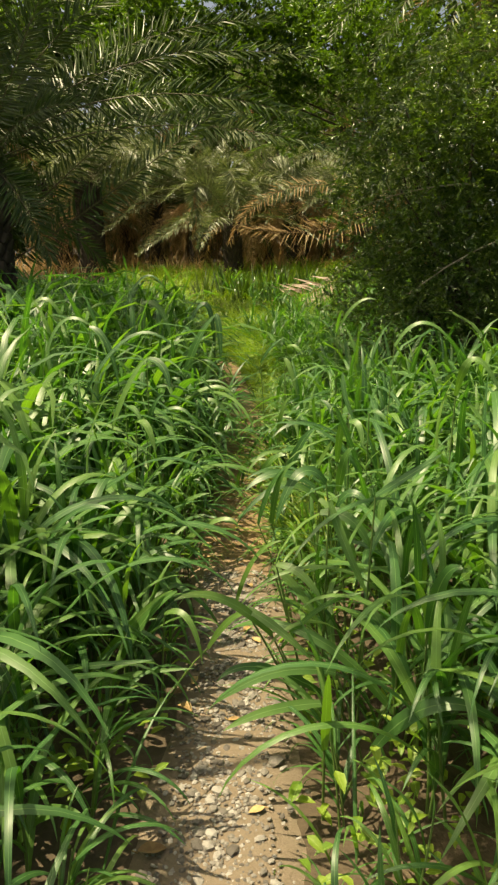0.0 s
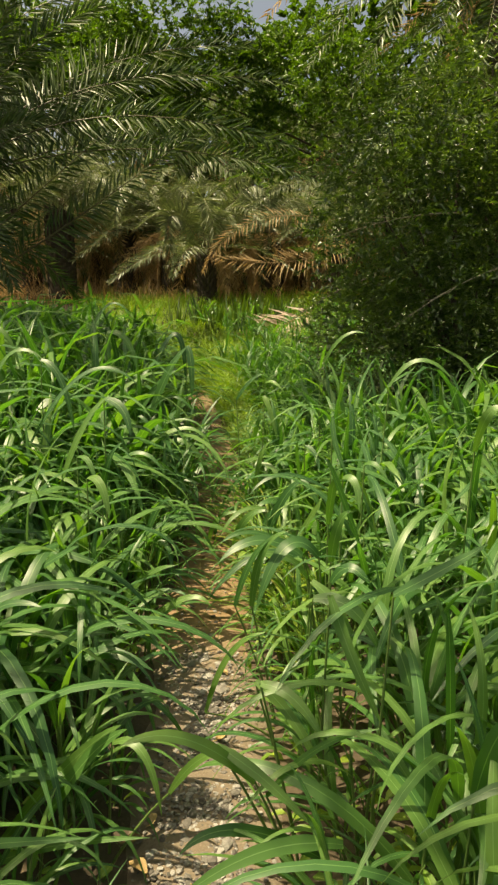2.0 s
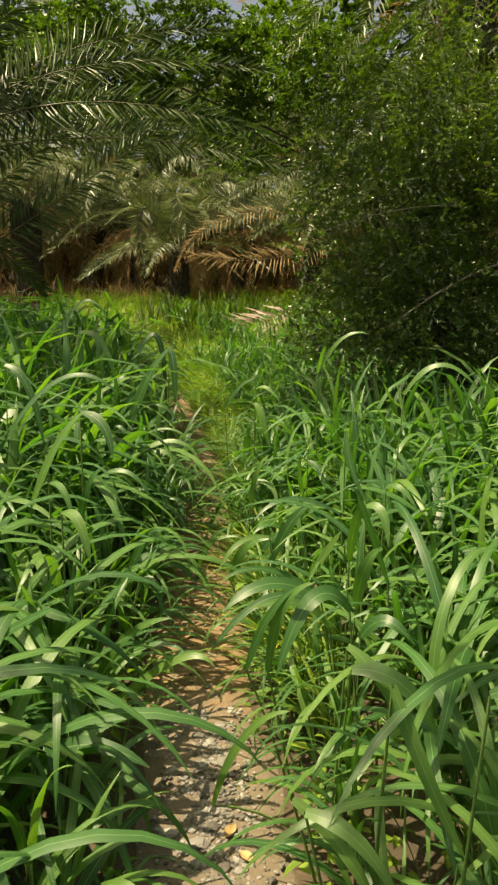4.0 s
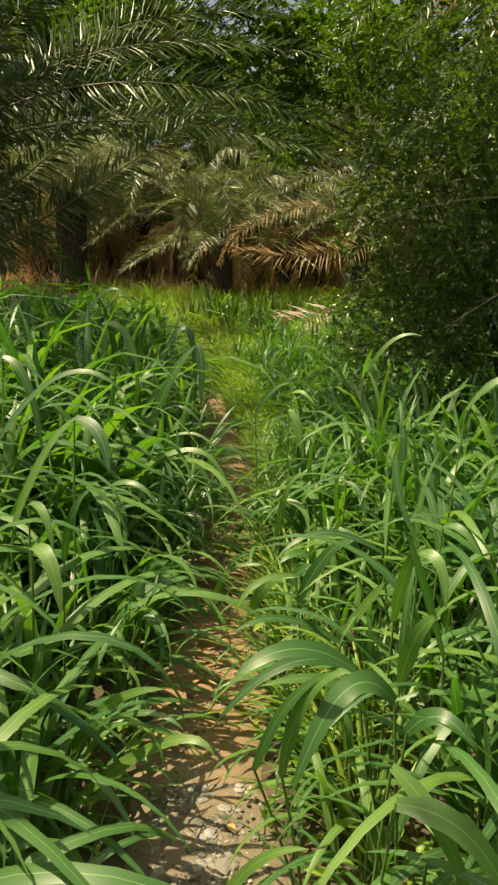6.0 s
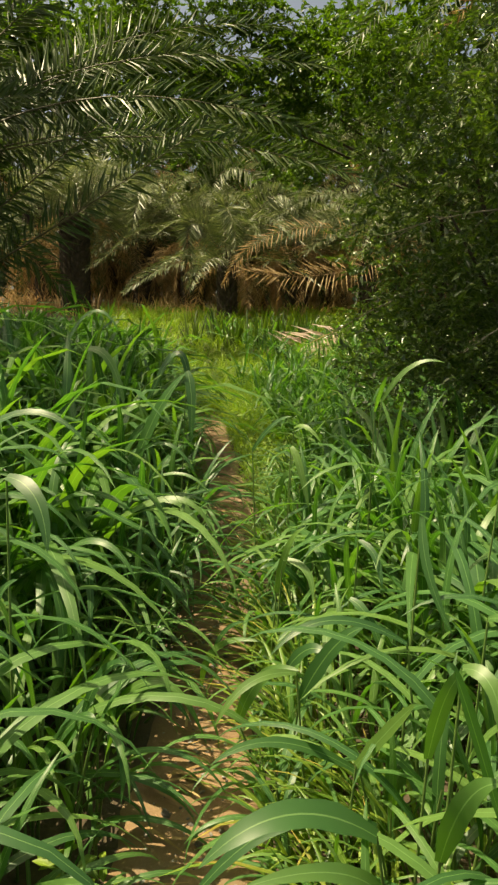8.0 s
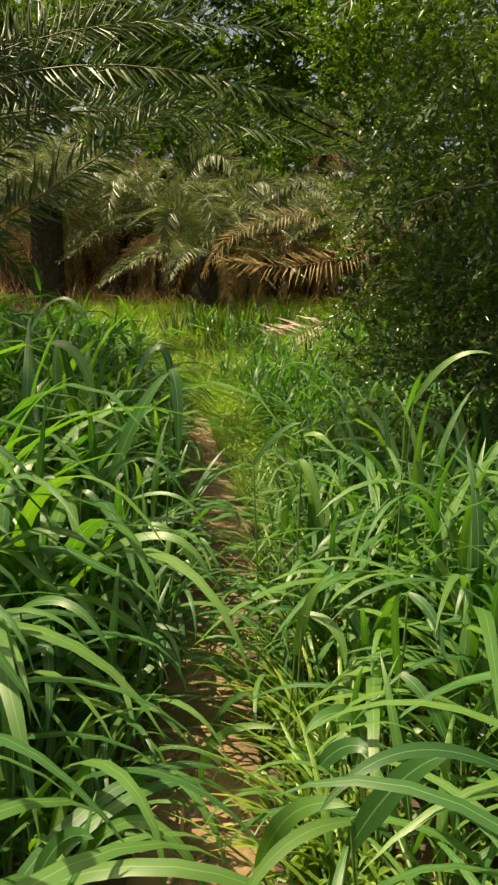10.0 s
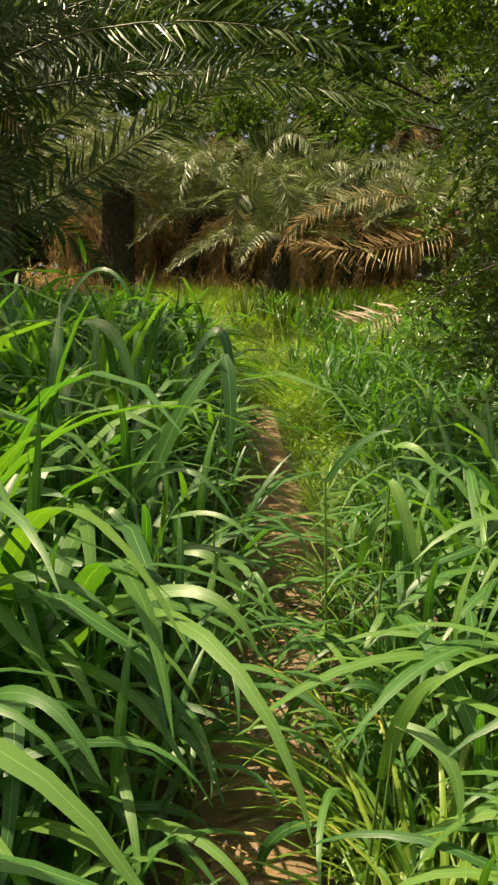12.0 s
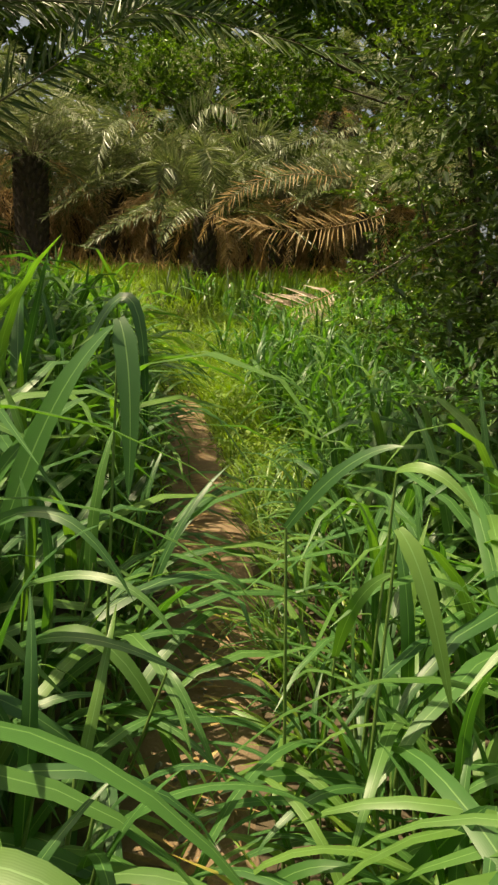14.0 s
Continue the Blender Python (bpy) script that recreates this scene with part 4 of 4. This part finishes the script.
for k, (p0, p1, p2, size) in enumerate((((-0.7, 22.2, 3.8), (-0.9, 20.6, 6.6), (-0.25, 20.4, 3.6), 0.75), ((-0.7, 22.2, 3.8), (-1.9, 20.8, 5.8), (-1.7, 20.6, 3.7), 0.7),
                                       ((-0.6, 22.2, 3.8), (0.7, 21.0, 6.6), (1.3, 20.8, 4.9), 0.7))):
    off = BACK_B.location
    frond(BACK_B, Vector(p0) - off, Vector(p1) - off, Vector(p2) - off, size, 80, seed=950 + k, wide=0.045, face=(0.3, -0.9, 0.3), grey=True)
for k, (p0, p1, p2, size) in enumerate((((-1.9, 24.6, 4.8), (-3.0, 22.0, 7.6), (-3.4, 21.6, 4.6), 0.75), ((-1.9, 24.6, 4.8), (-0.8, 22.5, 8.2), (0.6, 22.0, 5.4), 0.75))):
    off = BACK_A.location
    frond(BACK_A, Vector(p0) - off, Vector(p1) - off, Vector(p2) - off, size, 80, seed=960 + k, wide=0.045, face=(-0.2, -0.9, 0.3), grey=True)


def dry_frond(name, label, rows, wide=0.026, piece=None):
    root = new(name)
    tagged(root, label, "palm frond")
    base = Vector(rows[0][0])
    root.matrix_basis = Matrix.Translation(base)
    for i, (p0, p1, p2, leaf, pairs, seed) in enumerate(rows):
        frond(root, Vector(p0) - base, Vector(p1) - base, Vector(p2) - base, leaf, pairs, dry=True, seed=seed, bare=0.03, wide=wide, thick=0.012, face=(0, -0.8, 0.6), single=True, piece=piece)


dry_frond("dry_frond", "orange-brown dry palm frond bent over above the bank", [((3.6, 19.6, 3.75), (1.7, 19.0, 2.85), (-0.25, 19.0, 3.3), 0.75, 40, 71)], 0.036)
dry_frond("dry_frond", "orange-brown dry palm frond broken and hanging tip down", [((3.2, 20.8, 4.5), (0.1, 20.0, 5.0), (-0.69, 20.0, 3.0), 0.55, 44, 72)], 0.036)
dry_frond("dry_frond", "pale dry palm frond lying over the low herbs", [((2.1, 17.6, 1.85), (1.0, 17.3, 1.3), (0.15, 17.2, 0.95), 0.95, 28, 73)], 0.075, LEAFLET_PALE)


# ---------------------------------------------------------------- shrub and trees
def branchy(root, base, tips, seed, r0=0.07):
    """Trunk and limbs that fork from base towards the tips."""
    r = random.Random(seed)
    mid = Vector((base[0], base[1], base[2])) + Vector((r.uniform(-0.1, 0.1), r.uniform(-0.1, 0.1), max(0.9, (0.8 if min(t[2] for t in tips) > 3.5 else 0.5) * min(t[2] for t in tips))))
    g = Geo()
    g.add(tube([Vector(base), Vector(base).lerp(mid, 0.5) + Vector((0.05, 0, 0)), mid], [r0, r0 * 0.85, r0 * 0.7], 8))
    part("trunk", g.mesh("trunk", M_BARK), root)
    for tip in tips:
        tip = Vector(tip)
        knee = mid.lerp(tip, 0.5) + Vector((r.uniform(-0.3, 0.3), r.uniform(-0.3, 0.3), r.uniform(0.0, 0.4)))
        g = Geo()
        g.add(tube([bezier(mid, knee, tip, q / 6) for q in range(7)], [r0 * 0.55 * (1 - 0.8 * q / 6) for q in range(7)], 6))
        part("limb", g.mesh("limb", M_BARK), root)


def leafy(root, blobs, count, leaf, material, seed, size=(0.7, 1.3), hang=-15):
    """A crown of single leaves set on many short sprays, thick in places and thin in others."""
    r = random.Random(seed)
    g = Geo()
    total = sum(b[3] * b[4] * b[5] for b in blobs)
    for cx, cy, cz, rx, ry, rz in blobs:
        n = int(count * rx * ry * rz / total / 14)
        for i in range(n):
            while True:
                q = Vector((r.uniform(-1, 1), r.uniform(-1, 1), r.uniform(-1, 1)))
                if 0.15 < q.length < 1 and r.random() < 0.35 + q.length ** 2 * 0.65:
                    break
            p = Vector((cx + q.x * rx, cy + q.y * ry, cz + q.z * rz))
            if noise.noise(p * 1.7) < -0.22:
                continue
            way = Vector((r.gauss(0, 1) + q.x * 0.7, r.gauss(0, 1) + q.y * 0.7, r.gauss(0.15, 0.7))).normalized()
            spray = r.uniform(0.18, 0.42)
            for k in range(14):
                at = p + way * spray * (k / 14) + Vector((0, 0, -0.12 * spray * (k / 14) ** 2))
                m = Matrix.Translation(at) @ frame_from(way + Vector((r.gauss(0, .7), r.gauss(0, .7), r.gauss(0, .5))), Vector((r.gauss(0, .5), r.gauss(0, .5), 1)))
                g.add(leaf, m @ Matrix.Scale(r.uniform(*size), 4))
    part("crown", g.mesh("crown", material), root)


def tree(name, label, base, blobs, count, leaf, material, seed, r0=0.08, category="tree"):
    root = new(name)
    tagged(root, label, category)
    off = Vector(base)
    root.matrix_basis = Matrix.Translation(off)
    local = [(b[0] - off.x, b[1] - off.y, b[2] - off.z, b[3], b[4], b[5]) for b in blobs]
    branchy(root, (0, 0, -0.1), [(b[0], b[1], b[2]) for b in local], seed, r0)
    leafy(root, local, count, leaf, material, seed + 1)
    return root


OVAL = leaflet(0.062, 0.026)
BROAD = leaflet(0.09, 0.042)
tree("shrub", "tall dark shrub with small glossy leaves and a paler sunlit top", (2.5, 7.8, land(2.5, 7.8)),
     [(1.75, 7.4, 1.3, 0.85, 0.8, 0.95), (1.55, 7.3, 2.5, 0.75, 0.75, 0.9), (2.6, 7.6, 1.8, 1.1, 1.0, 1.5), (1.6, 7.4, 3.3, 0.6, 0.7, 0.7),
      (2.4, 7.6, 3.4, 0.9, 0.9, 0.9), (3.4, 8.2, 2.4, 1.3, 1.1, 1.9),
      (2.4, 7.0, 0.7, 1.0, 0.6, 0.6)],
     72000, OVAL, M_SHRUB, 41, 0.07, "shrub")
tree("shrub", "broad dark shrub with small leaves at the edge of the clearing", (3.0, 12.2, land(3.0, 12.2)),
     [(2.15, 12.0, 1.5, 0.85, 0.8, 1.0), (2.05, 12.0, 2.9, 0.75, 0.8, 0.9), (3.2, 12.3, 2.2, 1.2, 0.9, 1.7), (2.4, 12.1, 4.1, 0.9, 0.8, 0.8), (4.5, 12.2, 2.8, 1.3, 0.9, 2.0), (3.5, 12.2, 4.3, 0.9, 0.8, 0.7)],
     42000, leaflet(0.075, 0.03), M_SHRUB, 45, 0.07, "shrub")
tree("tree", "leafy tree with bright green small leaves above the palms", (4.0, 14.8, land(4.0, 14.8)),
     [(-1.2, 14.2, 6.0, 1.1, 0.6, 0.8), (0.2, 14.0, 6.1, 1.2, 0.6, 1.1), (1.5, 14.2, 6.2, 1.2, 0.6, 1.1), (0.9, 15.0, 4.9, 0.7, 0.5, 0.6), (-0.9, 14.1, 7.1, 1.4, 0.6, 0.6), (-2.4, 14.3, 6.6, 0.9, 0.5, 0.8)],
     32000, BROAD, M_TREE, 51, 0.06)
tree("tree", "tree with small pale green leaves in the gap between the palms", (0.6, 25.6, land(0.6, 25.6)),
     [(0.6, 25.4, 6.4, 1.5, 0.9, 1.6), (-1.2, 25.8, 8.2, 1.8, 0.9, 1.5), (1.8, 25.6, 8.4, 1.8, 0.9, 1.5), (-3.4, 26.8, 8.6, 1.8, 0.9, 1.4)], 26000, leaflet(0.13, 0.06), M_TREE, 54, 0.1)
tree("tree", "leafy green tree rising beyond the shaded date palm", (-6.6, 17.4, land(-6.6, 17.4)),
     [(-5.6, 17.2, 7.4, 1.7, 0.8, 1.3), (-3.6, 17.4, 7.6, 1.6, 0.8, 1.3), (-7.0, 17.3, 5.0, 1.8, 0.8, 1.3)], 16000, leaflet(0.17, 0.085), M_TREE, 87, 0.09)
tree("tree", "slim leafy tree with small green leaves behind the shrub", (3.0, 12.6, land(3.0, 12.6)),
     [(1.9, 12.4, 5.6, 0.9, 0.8, 0.9), (3.1, 12.6, 5.2, 1.0, 0.8, 1.0)], 7000, BROAD, M_TREE, 57, 0.06)
for i, (x, y, h) in enumerate(((-14.0, 30, 13), (-9.2, 33, 12), (-4.6, 34.5, 12.5), (0.0, 35, 10.6), (4.6, 34.5, 12.5), (9.0, 32, 13), (12.5, 26, 12), (-12.5, 22, 11), (9.0, 17, 9))):
    z = land(x, y)
    tree("tree", "dense dark green tree closing the grove behind the palms", (x, y, z),
         [(x, y, z + h * 0.16, 3.5, 1.2, h * 0.22), (x + 0.4, y, z + h * 0.45, 3.5, 1.3, h * 0.26), (x - 0.5, y - 0.2, z + h * 0.8, 3.3, 1.3, h * 0.26)],
         17000, leaflet(0.38, 0.21), M_TREE, 60 + i * 3, 0.17)

for i, x in enumerate((-10.5, -7.0, -3.5, 0.0, 3.5, 7.0)):
    y = 28.4 + 0.5 * (i % 2)
    z = land(x, y)
    tree("bush", "dense dark bush under the trees at the back", (x, y, z),
         [(x, y, z + 1.0, 2.1, 0.8, 1.2), (x + 0.3, y, z + 2.6, 2.0, 0.8, 1.3)], 7000, leaflet(0.24, 0.13), M_SHRUB, 160 + i * 3, 0.07, "bush")
# Out of view; added so that shade falls on the near grass and path.
tree("tree", "unseen tree added beside the path to shade its near end", (-4.4, 1.3, land(-4.4, 1.3)),
     [(-3.3, 1.5, 4.3, 0.8, 0.7, 0.5), (-2.9, 2.1, 4.6, 0.7, 0.6, 0.5), (-3.9, 2.5, 4.8, 1.0, 0.9, 0.6), (-3.2, 0.9, 4.5, 0.8, 0.7, 0.5), (-1.7, 0.9, 4.6, 0.9, 0.55, 0.4),
      (-0.9, 1.1, 4.7, 0.8, 0.6, 0.4), (-1.25, 2.05, 4.7, 0.5, 0.6, 0.4)], 7600, BROAD, M_TREE, 201, 0.1)
# Crown kept above the view, added to shade the palm and mid field.
tree("tree", "unseen tall tree added to shade the palm and grass below", (-6.2, 8.6, land(-6.2, 8.6)),
     [(-4.6, 9.2, 7.4, 1.4, 1.5, 0.8), (-5.6, 10.6, 7.4, 1.4, 1.4, 0.8), (-1.7, 7.6, 7.7, 1.1, 1.2, 0.6), (-0.4, 8.3, 7.9, 1.0, 1.2, 0.5),
      (-4.1, 7.2, 7.6, 1.0, 1.2, 0.5), (-1.2, 6.9, 7.8, 1.2, 1.2, 0.5)], 24000, leaflet(0.13, 0.065), M_TREE, 211, 0.13)

SWORD = []
for i in range(5):
    g = Geo()
    g.add(blade(uni(0.7, 1.0), uni(0.045, 0.06), uni(2, 8), uni(10, 30), 1.6, 6, 0.2, uni(-20, 20)))
    SWORD.append(g.mesh("leaf", M_SHRUB))


def sword_plant(x, y, seed):
    """A young palm: stiff upright dark leaves from one foot."""
    r = random.Random(seed)
    root = new("young_palm")
    root.matrix_basis = Matrix.Translation((x, y, land(x, y) - 0.02))
    tagged(root, "young palm with stiff upright dark green leaves", "palm", "young palms on the bank")
    for k in range(17):
        part("leaf", SWORD[r.randrange(5)], root, m=pose(r.uniform(-0.16, 0.16), r.uniform(-0.16, 0.16), 0, 0, r.uniform(0, 22), r.uniform(0, 360)) @ Matrix.Scale(r.uniform(1.0, 1.5), 4))


for i, (x, y) in enumerate(((-0.45, 18.9), (-0.1, 19.2), (0.25, 18.9), (0.6, 19.2), (0.95, 19.0), (-0.9, 19.3), (0.4, 19.8), (-1.4, 19.0), (1.4, 19.4))):
    sword_plant(x, y, 500 + i)


def bare_twig(a, b, seed):
    root = new("bare_branch")
    tagged(root, "thin bare pale branch hanging in the shrub", "branch")
    a, b = Vector(a), Vector(b)
    root.matrix_basis = Matrix.Translation(a)
    mid = (b - a) * 0.5 + Vector((0, 0, 0.12))
    g = Geo()
    g.add(tube([bezier(Vector((0, 0, 0)), mid, b - a, q / 6) for q in range(7)], [0.009 - 0.001 * q for q in range(7)], 5))
    part("stem", g.mesh("stem", M_TWIG), root)
    r = random.Random(seed)
    for k in range(4):
        s = 0.35 + 0.15 * k
        p = bezier(Vector((0, 0, 0)), mid, b - a, s)
        e = p + (b - a) * 0.18 + Vector((r.uniform(-0.08, 0.08), r.uniform(-0.1, 0.1), r.uniform(-0.12, 0.12)))
        g = Geo()
        g.add(tube([p, (p + e) / 2 + Vector((0, 0, 0.01)), e], [0.004, 0.003, 0.0015], 4))
        part("twig", g.mesh("twig", M_TWIG), root)


bare_twig((1.75, 8.3, 2.05), (0.70, 8.4, 1.52), 1)
bare_twig((2.2, 7.0, 2.5), (0.95, 6.75, 2.25), 2)
bare_twig((2.6, 6.9, 2.0), (1.5, 6.6, 1.45), 4)


def dead_leaf(x, y, turn, size, seed):
    """A curled dry leaf lying on the ground."""
    r = random.Random(seed)
    root = new("dead_leaf")
    root.matrix_basis = pose(x, y, land(x, y) + 0.018, 0, 0, turn)
    tagged(root, "curled yellow-brown dead leaf lying on the path", "leaf", "fallen leaves on the path")
    v, u, f = [], [], []
    for i in range(7):
        s = i / 6
        w = size * 0.28 * math.sin(math.pi * min(1, s * 0.93 + 0.05))
        z = size * 0.12 * math.sin(s * 3.4 + seed)
        for k in (-1, 0, 1):
            v.append((size * (s - 0.5), k * w, max(0.0, z) + abs(k) * w * 0.5))
            u.append(((k + 1) / 2, s))
    for i in range(6):
        a = 3 * i
        f += [(a, a + 1, a + 4, a + 3), (a + 1, a + 2, a + 5, a + 4)]
    g = Geo()
    g.add((np.array(v), np.array(f), np.array(u)))
    part("blade", g.mesh("blade", M_LITTER), root)
    g = Geo()
    g.add(tube([(-size * 0.5, 0, 0.004), (-size * 0.7, 0.01, 0.006)], [0.002, 0.0015], 4))
    part("stalk", g.mesh("stalk", M_LITTER), root)


for i, (x, y, turn, size) in enumerate(((-0.06, 2.70, 60, 0.11), (-0.02, 2.60, 130, 0.10), (-0.31, 2.22, 20, 0.12), (-0.26, 2.30, 80, 0.09), (-0.28, 2.12, 140, 0.13),
                                        (-0.30, 1.48, 15, 0.14), (-0.02, 1.62, 200, 0.09), (-0.22, 4.72, 30, 0.10), (-0.25, 4.80, 100, 0.08), (-0.20, 4.62, 250, 0.10),
                                        (-0.05, 3.15, 310, 0.08), (-0.27, 5.35, 10, 0.1), (-0.1, 6.4, 75, 0.1), (-0.3, 7.6, 40, 0.12), (-0.1, 2.05, 10, 0.08))):
    dead_leaf(x, y, turn, size * 0.55, 700 + i)

# ---------------------------------------------------------------- stones and litter on the path
def pebble(seed):
    r = random.Random(seed)
    bm = bmesh.new()
    bmesh.ops.create_icosphere(bm, subdivisions=1, radius=1.0)
    sx, sy, sz = r.uniform(0.8, 1.3), r.uniform(0.6, 1.0), r.uniform(0.35, 0.6)
    for v in bm.verts:
        v.co = Vector((v.co.x * sx, v.co.y * sy, v.co.z * sz)) * r.uniform(0.82, 1.12)
    v = np.array([tuple(q.co) for q in bm.verts])
    f = np.array([[q.index for q in face.verts] for face in bm.faces])
    bm.free()
    return v, f, np.zeros((len(v), 2))


PEBBLES = [pebble(i) for i in range(10)]


def build_stones():
    r = random.Random(77)
    meshes = []
    for tpl in PEBBLES:
        g = Geo()
        g.add(tpl)
        meshes.append(g.mesh("stone", M_STONE, smooth=False))

    def spot():
        y = r.uniform(0.9, 3.35) if r.random() < 0.9 else r.uniform(3.3, 7.5)
        x = path_mid(y) + r.gauss(0, 0.55) * path_half(y)
        return x, y

    for i in range(290):
        x, y = spot()
        s = r.uniform(0.011, 0.021) if i > 24 else r.uniform(0.02, 0.034)
        part("stone", meshes[r.randrange(10)], FOOTPATH, m=pose(x, y, land(x, y) + 0.012 + s * 0.15, r.uniform(-15, 15), r.uniform(-15, 15), r.uniform(0, 360)) @ Matrix.Scale(s, 4))
    g = Geo()
    for i in range(5200):
        x, y = spot()
        s = r.uniform(0.004, 0.011)
        g.add(PEBBLES[r.randrange(10)], pose(x, y, land(x, y) + 0.012, r.uniform(-25, 25), r.uniform(-25, 25), r.uniform(0, 360)) @ Matrix.Scale(s, 4))
    tagged(part("gravel", g.mesh("gravel", M_STONE, smooth=False), FOOTPATH), kind="stuff")


build_stones()
